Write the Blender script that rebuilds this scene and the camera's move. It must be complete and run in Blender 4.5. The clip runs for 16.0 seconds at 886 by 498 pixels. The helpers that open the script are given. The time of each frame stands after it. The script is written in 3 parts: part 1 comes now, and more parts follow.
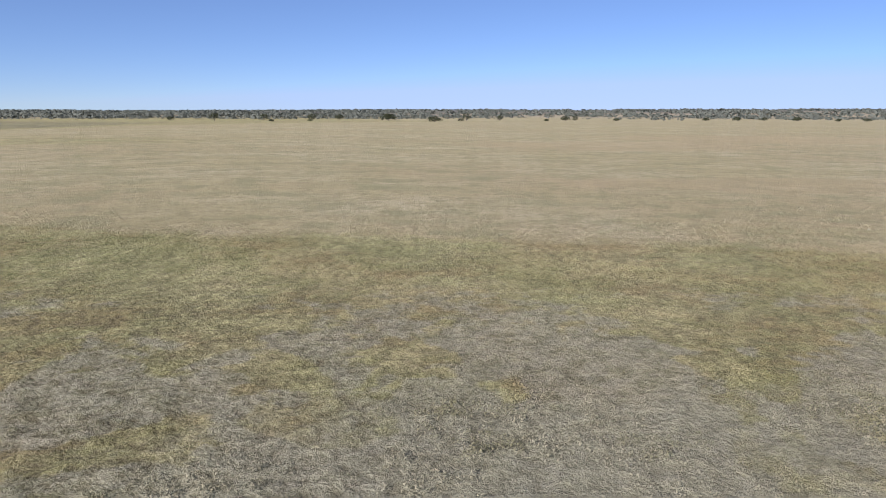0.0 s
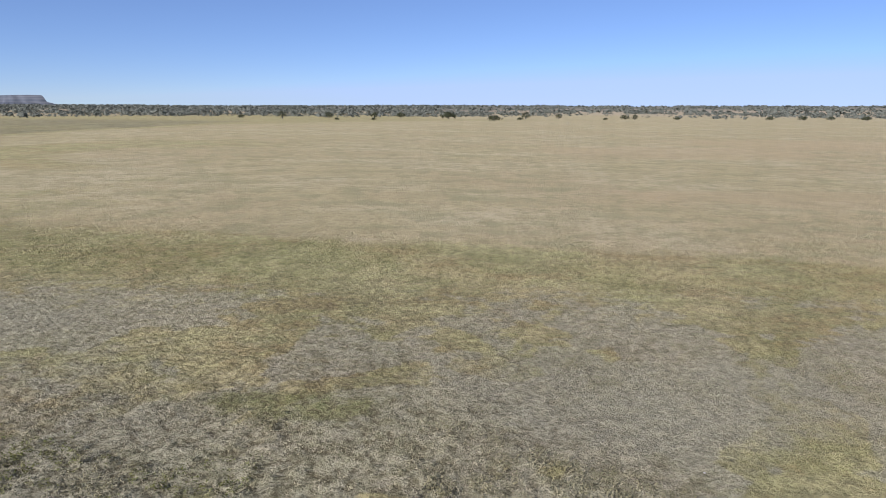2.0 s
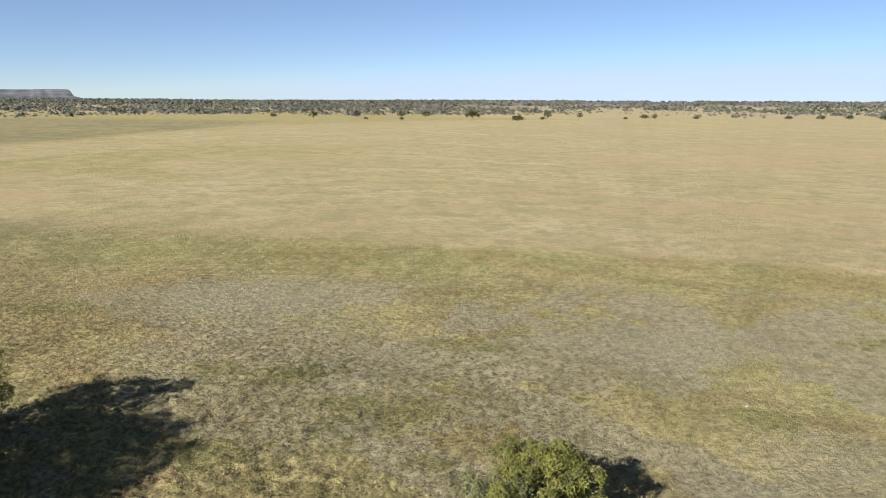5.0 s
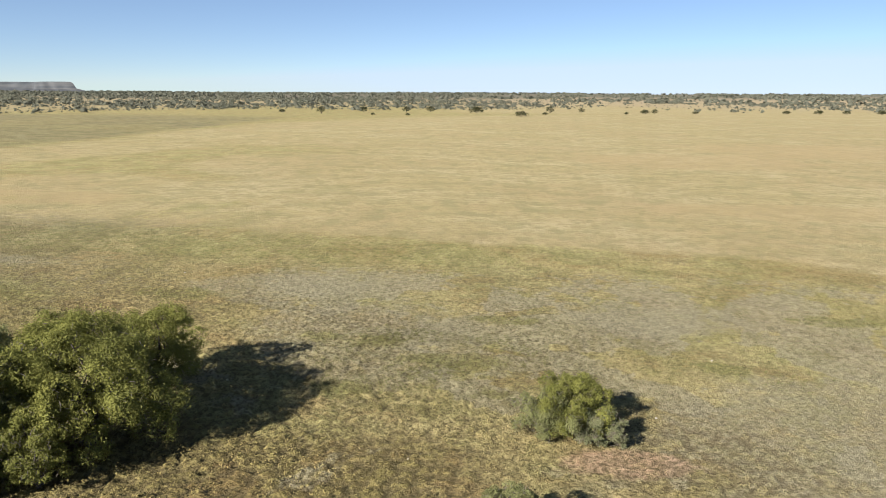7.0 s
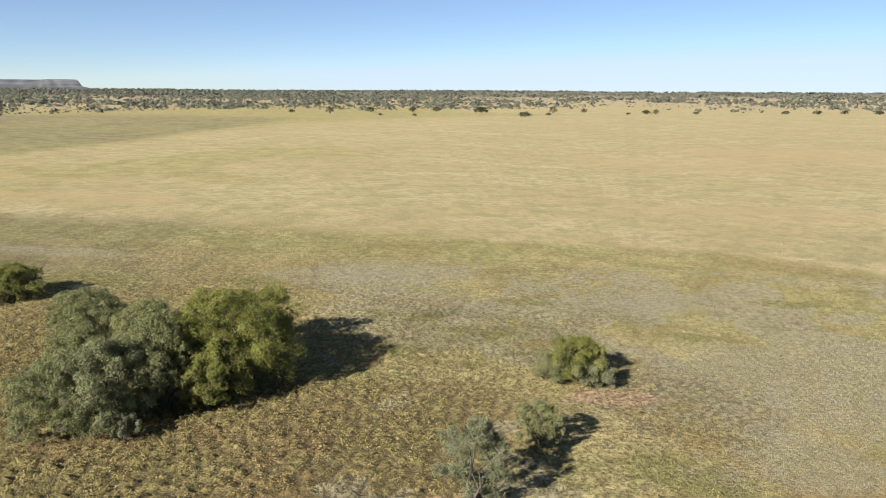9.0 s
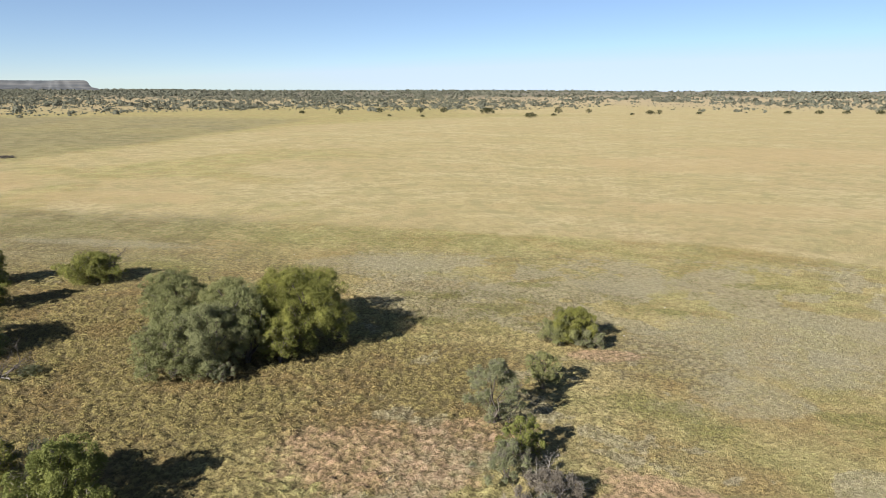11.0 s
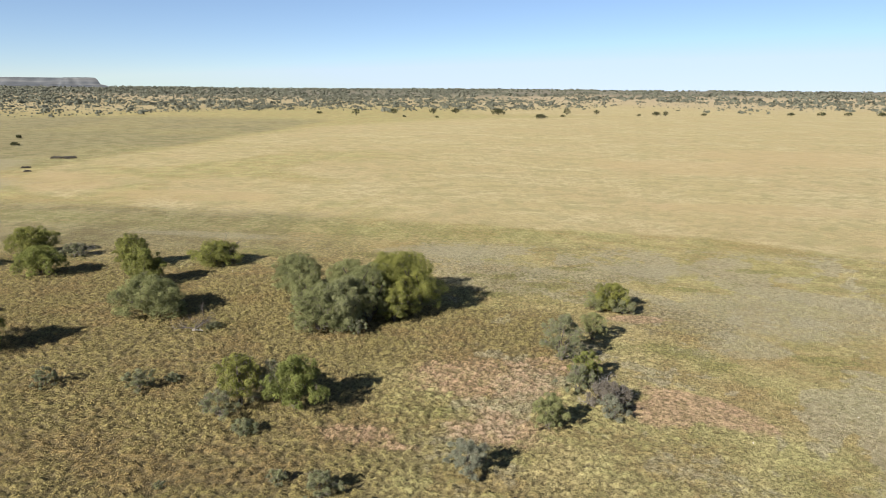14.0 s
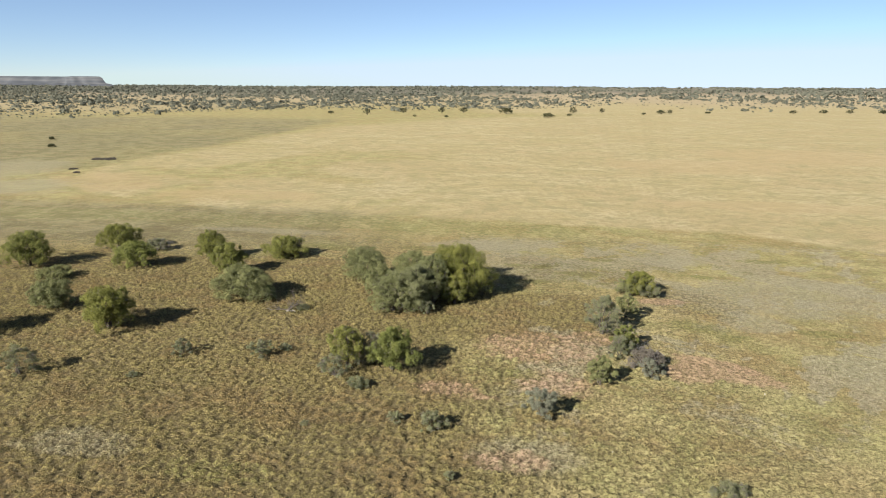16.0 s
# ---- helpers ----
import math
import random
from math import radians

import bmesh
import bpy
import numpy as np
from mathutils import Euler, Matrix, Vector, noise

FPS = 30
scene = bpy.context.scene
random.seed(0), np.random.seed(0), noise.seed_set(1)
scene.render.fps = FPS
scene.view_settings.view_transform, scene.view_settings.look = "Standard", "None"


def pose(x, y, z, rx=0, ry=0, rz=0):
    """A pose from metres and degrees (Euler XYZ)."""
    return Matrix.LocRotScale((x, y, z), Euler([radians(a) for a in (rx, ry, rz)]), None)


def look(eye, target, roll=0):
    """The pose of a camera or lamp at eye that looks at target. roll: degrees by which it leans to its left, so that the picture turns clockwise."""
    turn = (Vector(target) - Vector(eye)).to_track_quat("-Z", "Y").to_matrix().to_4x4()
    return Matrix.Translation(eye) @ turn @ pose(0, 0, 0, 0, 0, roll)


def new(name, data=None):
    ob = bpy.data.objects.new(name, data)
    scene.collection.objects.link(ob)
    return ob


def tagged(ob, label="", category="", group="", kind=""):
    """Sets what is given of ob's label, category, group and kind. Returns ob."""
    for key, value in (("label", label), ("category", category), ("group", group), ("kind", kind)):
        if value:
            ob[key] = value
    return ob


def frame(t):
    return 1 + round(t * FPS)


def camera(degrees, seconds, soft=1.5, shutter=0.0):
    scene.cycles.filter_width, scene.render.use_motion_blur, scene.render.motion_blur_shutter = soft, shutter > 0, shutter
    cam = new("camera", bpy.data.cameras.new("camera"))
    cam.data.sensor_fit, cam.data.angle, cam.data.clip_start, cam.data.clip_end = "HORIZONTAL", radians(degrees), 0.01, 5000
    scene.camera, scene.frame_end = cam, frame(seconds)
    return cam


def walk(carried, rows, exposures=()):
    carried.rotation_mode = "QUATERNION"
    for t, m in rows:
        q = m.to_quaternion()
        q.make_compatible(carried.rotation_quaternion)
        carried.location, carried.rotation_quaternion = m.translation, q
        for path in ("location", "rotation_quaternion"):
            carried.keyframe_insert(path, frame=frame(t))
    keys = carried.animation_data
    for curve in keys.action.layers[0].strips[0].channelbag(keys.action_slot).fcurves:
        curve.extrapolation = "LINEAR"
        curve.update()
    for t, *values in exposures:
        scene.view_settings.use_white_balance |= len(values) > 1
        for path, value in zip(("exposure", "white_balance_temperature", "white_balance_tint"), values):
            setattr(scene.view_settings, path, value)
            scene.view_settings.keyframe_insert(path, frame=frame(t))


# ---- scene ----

# Camera: seconds, place, then yaw, pitch and roll in degrees
cam = camera(64.0, 16.0, soft=0.92)
PATH = [
    (0, 0.142, 4.583, 11.276, 0.656, -10.924, 0.344),
    (0.5, -0.889, 0.869, 12.268, 1.754, -10.970, 0.398),
    (1, -2.026, -3.301, 13.375, 2.842, -11.112, 0.483),
    (1.5, -3.129, -7.764, 14.534, 4.021, -11.217, 0.494),
    (2, -4.255, -12.508, 15.790, 5.054, -11.334, 0.522),
    (2.5, -5.465, -17.524, 17.175, 5.700, -11.519, 0.660),
    (3, -6.635, -22.685, 18.560, 6.046, -11.677, 0.812),
    (3.5, -7.646, -27.862, 19.816, 6.236, -11.720, 0.866),
    (4, -8.556, -33.052, 21.002, 6.338, -11.710, 0.832),
    (4.5, -9.467, -38.282, 22.218, 6.399, -11.746, 0.746),
    (5, -10.399, -43.572, 23.496, 6.439, -11.856, 0.643),
    (5.5, -11.317, -48.938, 24.815, 6.462, -12.014, 0.555),
    (6, -12.180, -54.397, 26.154, 6.471, -12.193, 0.514),
    (6.5, -12.951, -59.965, 27.493, 6.469, -12.365, 0.550),
    (7, -13.614, -65.641, 28.813, 6.463, -12.509, 0.661),
    (7.5, -14.207, -71.391, 30.106, 6.468, -12.615, 0.768),
    (8, -14.758, -77.161, 31.353, 6.498, -12.680, 0.802),
    (8.5, -15.209, -82.842, 32.506, 6.556, -12.713, 0.772),
    (9, -15.488, -88.313, 33.509, 6.641, -12.730, 0.711),
    (9.5, -15.538, -93.474, 34.316, 6.753, -12.743, 0.645),
    (10, -15.459, -98.399, 34.975, 6.879, -12.757, 0.592),
    (10.5, -15.418, -103.233, 35.571, 7.000, -12.771, 0.562),
    (11, -15.582, -108.126, 36.192, 7.101, -12.784, 0.564),
    (11.5, -16.118, -113.226, 36.923, 7.161, -12.796, 0.609),
    (12, -17.114, -118.597, 37.798, 7.182, -12.808, 0.691),
    (12.5, -18.481, -124.120, 38.733, 7.200, -12.828, 0.770),
    (13, -20.121, -129.679, 39.649, 7.248, -12.862, 0.810),
    (13.5, -21.984, -135.281, 40.552, 7.309, -12.910, 0.817),
    (14, -24.034, -140.962, 41.470, 7.355, -12.968, 0.802),
    (14.5, -26.213, -146.728, 42.422, 7.370, -13.032, 0.776),
    (15, -28.375, -152.467, 43.391, 7.377, -13.096, 0.738),
    (15.5, -30.356, -158.039, 44.352, 7.410, -13.155, 0.682),
    (16, -31.988, -163.303, 45.278, 7.506, -13.203, 0.604),
]
# The film's tint: cool and dim at first, warm colour later
EXPOSURE = [(0, 1.33, 5400, 22), (2.5, 1.33, 5400, 22), (3.5, 1.42, 5650, 19), (4.2, 1.51, 5900, 16), (6.3, 1.66, 6350, 12), (9, 1.70, 6350, 12), (16, 1.72, 6350, 12)]
walk(cam, [(t, pose(x, y, z, 90 + pitch, 0, yaw) @ pose(0, 0, 0, 0, 0, roll)) for t, x, y, z, yaw, pitch, roll in PATH], EXPOSURE)

# ---- light: low sun behind the camera's left shoulder, clear sky ----
SUN_AZIMUTH, SUN_HEIGHT = 235.0, 27.5
world = bpy.data.worlds.new("world")
scene.world = world
world.use_nodes = True
wn = world.node_tree.nodes
sky = wn.new("ShaderNodeTexSky")
sky.sky_type, sky.sun_disc = "NISHITA", False
sky.sun_elevation, sky.sun_rotation = radians(SUN_HEIGHT), radians(90 - SUN_AZIMUTH)
sky.altitude, sky.air_density, sky.dust_density, sky.ozone_density = 1300, 0.72, 0.0, 3.2
wn["Background"].inputs[1].default_value = 0.036
thin_haze = wn.new("ShaderNodeMix")
thin_haze.data_type, thin_haze.blend_type = "RGBA", "DARKEN"
thin_haze.inputs[0].default_value, thin_haze.inputs[7].default_value = 0.8, (6.0, 7.3, 9.1, 1)
world.node_tree.links.new(sky.outputs[0], thin_haze.inputs[6])
pale = wn.new("ShaderNodeMix")
pale.data_type = "RGBA"
pale.inputs[0].default_value, pale.inputs[7].default_value = 0.16, (5.0, 6.15, 7.6, 1)
world.node_tree.links.new(thin_haze.outputs[2], pale.inputs[6])
world.node_tree.links.new(pale.outputs[2], wn["Background"].inputs[0])
lamp = bpy.data.lights.new("sun", "SUN")
lamp.energy, lamp.angle, lamp.color = 5.0, radians(0.55), (1.0, 0.93, 0.83)
sun = new("sun", lamp)
az, el = radians(SUN_AZIMUTH), radians(SUN_HEIGHT)
sun.matrix_world = look((math.cos(az) * math.cos(el) * 50, math.sin(az) * math.cos(el) * 50, math.sin(el) * 50), (0, 0, 0))

# ---- materials ----
def nodes_of(name):
    m = bpy.data.materials.new(name)
    m.use_nodes = True
    nt = m.node_tree
    return m, nt, nt.nodes["Principled BSDF"]


def node(nt, kind, **sets):
    n = nt.nodes.new(kind)
    for key, value in sets.items():
        if key == "blend_type":
            n.blend_type = value
        elif key == "operation":
            n.operation = value
        elif key == "data_type":
            n.data_type = value
        elif key == "attribute_name":
            n.attribute_name = value
    return n


def noise_node(nt, vec, scale, detail=4.0, rough=0.6, stretch=None):
    n = nt.nodes.new("ShaderNodeTexNoise")
    n.inputs["Scale"].default_value, n.inputs["Detail"].default_value, n.inputs["Roughness"].default_value = scale, detail, rough
    if stretch:
        mp = nt.nodes.new("ShaderNodeMapping")
        mp.inputs["Scale"].default_value = stretch
        nt.links.new(vec, mp.inputs["Vector"])
        vec = mp.outputs[0]
    nt.links.new(vec, n.inputs["Vector"])
    return n.outputs["Fac"]


def span(nt, fac, lo, hi, to_lo=0.0, to_hi=1.0):
    n = nt.nodes.new("ShaderNodeMapRange")
    for i, v in enumerate((lo, hi, to_lo, to_hi)):
        n.inputs[i + 1].default_value = v
    nt.links.new(fac, n.inputs[0])
    return n.outputs[0]


def mix(nt, fac, a, b, how="MIX"):
    n = nt.nodes.new("ShaderNodeMix")
    n.data_type, n.blend_type = "RGBA", how
    for sock, v in ((n.inputs[0], fac), (n.inputs[6], a), (n.inputs[7], b)):
        if isinstance(v, (int, float)):
            sock.default_value = v
        elif isinstance(v, tuple):
            sock.default_value = (*v, 1)
        else:
            nt.links.new(v, sock)
    return n.outputs[2]


def times(nt, a, b):
    n = nt.nodes.new("ShaderNodeMath")
    n.operation = "MULTIPLY"
    for sock, v in zip(n.inputs, (a, b)):
        if isinstance(v, (int, float)):
            sock.default_value = v
        else:
            nt.links.new(v, sock)
    return n.outputs[0]


STRAW, STRAW_PALE = (0.292, 0.243, 0.122), (0.328, 0.277, 0.154)
OLIVE, OLIVE_FRESH = (0.306, 0.260, 0.120), (0.276, 0.256, 0.108)
GREY_GREEN, BROWN = (0.240, 0.221, 0.134), (0.160, 0.132, 0.049)
TURF, RUST = (0.256, 0.233, 0.160), (0.158, 0.112, 0.046)
RED_SOIL, DARK = (0.345, 0.224, 0.150), (0.058, 0.047, 0.021)
LUSH = (0.182, 0.172, 0.060)


def veld_colour(nt, pos):
    """Grass colour by the kind of sward: attribute zone holds straw, grey-green, red soil; sward brown, tall, turf; growth green flush, reddish straw, dun grass and lumpy turf."""
    zone = node(nt, "ShaderNodeAttribute", attribute_name="zone")
    parts = nt.nodes.new("ShaderNodeSeparateColor")
    nt.links.new(zone.outputs["Color"], parts.inputs[0])
    turf = node(nt, "ShaderNodeAttribute", attribute_name="sward")
    kinds = nt.nodes.new("ShaderNodeSeparateColor")
    nt.links.new(turf.outputs["Color"], kinds.inputs[0])
    more = node(nt, "ShaderNodeAttribute", attribute_name="growth")
    growth = nt.nodes.new("ShaderNodeSeparateColor")
    nt.links.new(more.outputs["Color"], growth.inputs[0])
    big = noise_node(nt, pos, 0.012, 5, 0.6)
    mid = noise_node(nt, pos, 0.06, 6, 0.7)
    fine = noise_node(nt, pos, 0.8, 5, 0.75)
    streak = noise_node(nt, pos, 0.02, 6, 0.7, (0.7, 1.0, 1.0))
    grain = noise_node(nt, pos, 0.085, 8, 0.78)
    speck = noise_node(nt, pos, 0.35, 6, 0.8)
    ragged = noise_node(nt, pos, 0.45, 7, 0.72)
    bits = noise_node(nt, pos, 3.6, 3, 0.7)

    def patchy(weight, soft=0.16, sway=2.2):
        """A weight broken up into ragged patches."""
        n = nt.nodes.new("ShaderNodeMath")
        n.operation = "MULTIPLY_ADD"
        nt.links.new(ragged, n.inputs[0])
        n.inputs[1].default_value, n.inputs[2].default_value = sway, -0.5 * sway
        a = nt.nodes.new("ShaderNodeMath")
        nt.links.new(n.outputs[0], a.inputs[0])
        nt.links.new(weight, a.inputs[1])
        return span(nt, a.outputs[0], 0.5 - soft, 0.5 + soft)

    olive = mix(nt, span(nt, mid, 0.42, 0.58), OLIVE, OLIVE_FRESH)
    olive = mix(nt, times(nt, span(nt, grain, 0.49, 0.54), 0.4), olive, (0.120, 0.103, 0.043))
    olive = mix(nt, times(nt, span(nt, streak, 0.49, 0.56), 0.5), olive, (0.262, 0.205, 0.092))
    flush = noise_node(nt, pos, 0.11, 6, 0.72)
    olive = mix(nt, times(nt, span(nt, flush, 0.51, 0.56), 0.45), olive, (0.174, 0.166, 0.060))
    dry = noise_node(nt, pos, 0.073, 6, 0.74, (1.0, 1.2, 1.0))
    olive = mix(nt, times(nt, span(nt, dry, 0.52, 0.57), 0.35), olive, (0.230, 0.154, 0.066))
    olive = mix(nt, times(nt, patchy(kinds.outputs[0], 0.2, 1.4), 0.8), olive, mix(nt, span(nt, dry, 0.49, 0.57), BROWN, RUST))
    olive = mix(nt, times(nt, patchy(kinds.outputs[2]), 0.7), olive, mix(nt, span(nt, fine, 0.44, 0.58), TURF, GREY_GREEN))
    olive = mix(nt, times(nt, span(nt, fine, 0.50, 0.60), 0.32), olive, DARK)
    straw = mix(nt, span(nt, streak, 0.45, 0.56), STRAW, STRAW_PALE)
    straw = mix(nt, times(nt, span(nt, big, 0.48, 0.55), 0.5), straw, (0.290, 0.224, 0.118))
    straw = mix(nt, times(nt, span(nt, grain, 0.49, 0.54), 0.6), straw, (0.240, 0.205, 0.100))
    straw = mix(nt, times(nt, span(nt, speck, 0.50, 0.55), 0.6), straw, (0.214, 0.176, 0.086))
    straw = mix(nt, times(nt, span(nt, mid, 0.53, 0.60), 0.55), straw, (0.222, 0.199, 0.098))
    straw = mix(nt, times(nt, span(nt, flush, 0.53, 0.58), 0.6), straw, (0.194, 0.174, 0.082))
    grey = mix(nt, span(nt, fine, 0.42, 0.60), GREY_GREEN, TURF)
    grey = mix(nt, times(nt, span(nt, bits, 0.54, 0.66), 0.5), grey, (0.098, 0.088, 0.050))
    red = mix(nt, span(nt, fine, 0.46, 0.66), RED_SOIL, (0.262, 0.192, 0.100))
    col = mix(nt, patchy(parts.outputs[0], 0.22, 1.8), olive, straw)
    col = mix(nt, times(nt, patchy(growth.outputs[1], 0.25, 1.6), 0.45), col, (0.302, 0.228, 0.120))
    dun = mix(nt, span(nt, grain, 0.46, 0.54), (0.180, 0.160, 0.092), (0.116, 0.104, 0.056))
    col = mix(nt, times(nt, patchy(growth.outputs[2], 0.25, 2.0), 0.75), col, dun)
    col = mix(nt, times(nt, patchy(parts.outputs[1], 0.28), 0.66), col, grey)
    col = mix(nt, times(nt, patchy(parts.outputs[2], 0.22), 0.7), col, red)
    col = mix(nt, times(nt, patchy(growth.outputs[0], 0.18), 0.75), col, mix(nt, span(nt, fine, 0.42, 0.6), LUSH, (0.118, 0.120, 0.038)))
    return col, fine, mid


def ground_material():
    m, nt, b = nodes_of("veld_ground")
    geo = nt.nodes.new("ShaderNodeNewGeometry")
    col, fine, mid = veld_colour(nt, geo.outputs["Position"])
    zone = node(nt, "ShaderNodeAttribute", attribute_name="zone")
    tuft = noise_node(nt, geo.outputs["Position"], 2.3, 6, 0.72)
    turf = node(nt, "ShaderNodeAttribute", attribute_name="sward")
    kinds = nt.nodes.new("ShaderNodeSeparateColor")
    nt.links.new(turf.outputs["Color"], kinds.inputs[0])
    sep = nt.nodes.new("ShaderNodeSeparateColor")
    nt.links.new(zone.outputs["Color"], sep.inputs[0])
    # Soil and litter between mounds, deepened in colour to stand for their shade
    litter_shade = times(nt, span(nt, turf.outputs["Alpha"], 0.55, 0.12), span(nt, kinds.outputs[0], 0.0, 1.0, 0.25, 0.75))
    litter_shade = times(nt, litter_shade, span(nt, sep.outputs[0], 0.0, 0.8, 1.0, 0.1))
    col = mix(nt, litter_shade, col, (0.075, 0.060, 0.034))
    # Hollows of the bump coloured dark: shade and bare soil between tufts
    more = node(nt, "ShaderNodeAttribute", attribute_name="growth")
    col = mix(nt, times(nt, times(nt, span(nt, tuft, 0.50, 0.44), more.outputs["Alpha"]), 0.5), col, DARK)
    gap_shade = times(nt, span(nt, tuft, 0.51, 0.45), span(nt, sep.outputs[0], 0.0, 0.8, 0.62, 0.3))
    col = mix(nt, times(nt, gap_shade, span(nt, kinds.outputs[0], 0.0, 1.0, 0.42, 0.9)), col, DARK)
    # far scrub country beyond the plain
    far = noise_node(nt, geo.outputs["Position"], 0.03, 4, 0.7)
    bush = mix(nt, span(nt, far, 0.35, 0.65), (0.200, 0.163, 0.108), (0.285, 0.228, 0.152))
    bush = mix(nt, times(nt, span(nt, zone.outputs["Alpha"], 0.65, 0.9), 0.8), bush, (0.062, 0.066, 0.055))
    col = mix(nt, zone.outputs["Alpha"], col, bush)
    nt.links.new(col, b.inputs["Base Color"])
    b.inputs["Roughness"].default_value = 0.95
    b.inputs["Specular IOR Level"].default_value = 0.1
    bump = nt.nodes.new("ShaderNodeBump")
    bump.inputs["Strength"].default_value, bump.inputs["Distance"].default_value = 1.0, 0.40
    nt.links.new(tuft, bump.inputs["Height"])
    nt.links.new(bump.outputs[0], b.inputs["Normal"])
    return m


def grass_material(name="veld_grass", green=0.0, tint=(0.077, 0.069, 0.023)):
    m, nt, b = nodes_of(name)
    geo = nt.nodes.new("ShaderNodeNewGeometry")
    col, fine, mid = veld_colour(nt, geo.outputs["Position"])
    one = geo.outputs["Random Per Island"]
    col = mix(nt, span(nt, one, 0.0, 1.0, 0.55, 0.25), col, DARK)
    col = mix(nt, green, col, tint)
    nt.links.new(col, b.inputs["Base Color"])
    b.inputs["Roughness"].default_value = 0.85
    b.inputs["Specular IOR Level"].default_value = 0.15
    return m


def leaf_material(name, dark, light, rough=0.6, through_share=0.38):
    m, nt, b = nodes_of(name)
    geo = nt.nodes.new("ShaderNodeNewGeometry")
    patch = noise_node(nt, geo.outputs["Position"], 0.45, 3, 0.6)
    mean = tuple(0.55 * d + 0.45 * l for d, l in zip(dark, light))
    col = mix(nt, geo.outputs["Random Per Island"], mean, light)
    col = mix(nt, times(nt, span(nt, patch, 0.42, 0.66), 0.6), col, dark)
    info = nt.nodes.new("ShaderNodeObjectInfo")
    col = mix(nt, times(nt, info.outputs["Random"], 0.25), col, (light[0] * 1.1, light[1], light[2] * 0.8))
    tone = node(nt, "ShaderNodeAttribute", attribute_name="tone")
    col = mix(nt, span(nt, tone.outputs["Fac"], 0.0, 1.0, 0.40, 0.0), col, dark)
    nt.links.new(col, b.inputs["Base Color"])
    b.inputs["Roughness"].default_value = rough
    b.inputs["Specular IOR Level"].default_value = 0.08
    thin = nt.nodes.new("ShaderNodeBsdfTranslucent")
    nt.links.new(col, thin.inputs["Color"])
    both = nt.nodes.new("ShaderNodeMixShader")
    both.inputs[0].default_value = through_share
    nt.links.new(b.outputs[0], both.inputs[1])
    nt.links.new(thin.outputs[0], both.inputs[2])
    nt.links.new(both.outputs[0], nt.nodes["Material Output"].inputs["Surface"])
    return m


def bark_material(name, dark, light):
    m, nt, b = nodes_of(name)
    geo = nt.nodes.new("ShaderNodeNewGeometry")
    grain = noise_node(nt, geo.outputs["Position"], 9.0, 5, 0.7, (1, 1, 0.25))
    nt.links.new(mix(nt, span(nt, grain, 0.35, 0.65), dark, light), b.inputs["Base Color"])
    b.inputs["Roughness"].default_value = 0.9
    bump = nt.nodes.new("ShaderNodeBump")
    bump.inputs["Strength"].default_value, bump.inputs["Distance"].default_value = 0.6, 0.04
    nt.links.new(grain, bump.inputs["Height"])
    nt.links.new(bump.outputs[0], b.inputs["Normal"])
    return m


def rock_material():
    m, nt, b = nodes_of("mesa_slope")
    geo = nt.nodes.new("ShaderNodeNewGeometry")
    big = noise_node(nt, geo.outputs["Position"], 0.012, 6, 0.7)
    band = noise_node(nt, geo.outputs["Position"], 0.02, 4, 0.6, (0.1, 0.1, 6.0))
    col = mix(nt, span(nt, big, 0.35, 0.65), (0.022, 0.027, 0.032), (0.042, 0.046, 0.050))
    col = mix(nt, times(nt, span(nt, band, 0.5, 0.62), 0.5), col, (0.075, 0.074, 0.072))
    nt.links.new(col, b.inputs["Base Color"])
    b.inputs["Roughness"].default_value = 0.95
    return m


MAT_GROUND, MAT_GRASS, MAT_TUFT = ground_material(), grass_material(), grass_material("golden_tuft", 0.45, (0.174, 0.141, 0.048))
MAT_DIM = grass_material("dark_tuft", 0.6)
LEAF = {
    "green": leaf_material("acacia_leaf", (0.064, 0.072, 0.021), (0.206, 0.214, 0.058)),
    "bright": leaf_material("bright_leaf", (0.066, 0.080, 0.023), (0.190, 0.206, 0.060)),
    "olive": leaf_material("olive_leaf", (0.078, 0.087, 0.038), (0.212, 0.222, 0.097)),
    "grove": leaf_material("grove_leaf", (0.084, 0.094, 0.046), (0.212, 0.222, 0.112)),
    "grey": leaf_material("grey_leaf", (0.098, 0.108, 0.056), (0.200, 0.210, 0.112)),
    "blue": leaf_material("blue_grey_leaf", (0.100, 0.108, 0.074), (0.200, 0.208, 0.150)),
    "herb": leaf_material("herb_leaf", (0.076, 0.080, 0.025), (0.132, 0.132, 0.046)),
    "twig": leaf_material("bare_twig", (0.078, 0.070, 0.058), (0.165, 0.150, 0.126), 0.9),
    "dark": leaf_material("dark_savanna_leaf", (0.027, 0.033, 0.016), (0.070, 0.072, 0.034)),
}
# Greyer, flatter leaves for the far woods: distance haze put into their colour
MAT_FAR_HAZED = leaf_material("hazed_scrub_leaf", (0.086, 0.093, 0.072), (0.158, 0.164, 0.126), 0.7, 0.45)
MAT_BARK = bark_material("dark_bark", (0.033, 0.027, 0.022), (0.077, 0.064, 0.051))
MAT_DEAD = bark_material("bleached_wood", (0.109, 0.097, 0.086), (0.212, 0.193, 0.173))
MAT_ROCK = rock_material()
MAT_STONE = bark_material("pale_stone", (0.20, 0.185, 0.16), (0.28, 0.26, 0.225))

# ---- helpers for building ----
rng = np.random.default_rng(7)


def smooth(a, b, x):
    t = np.clip((x - a) / (b - a), 0, 1)
    return t * t * (3 - 2 * t)


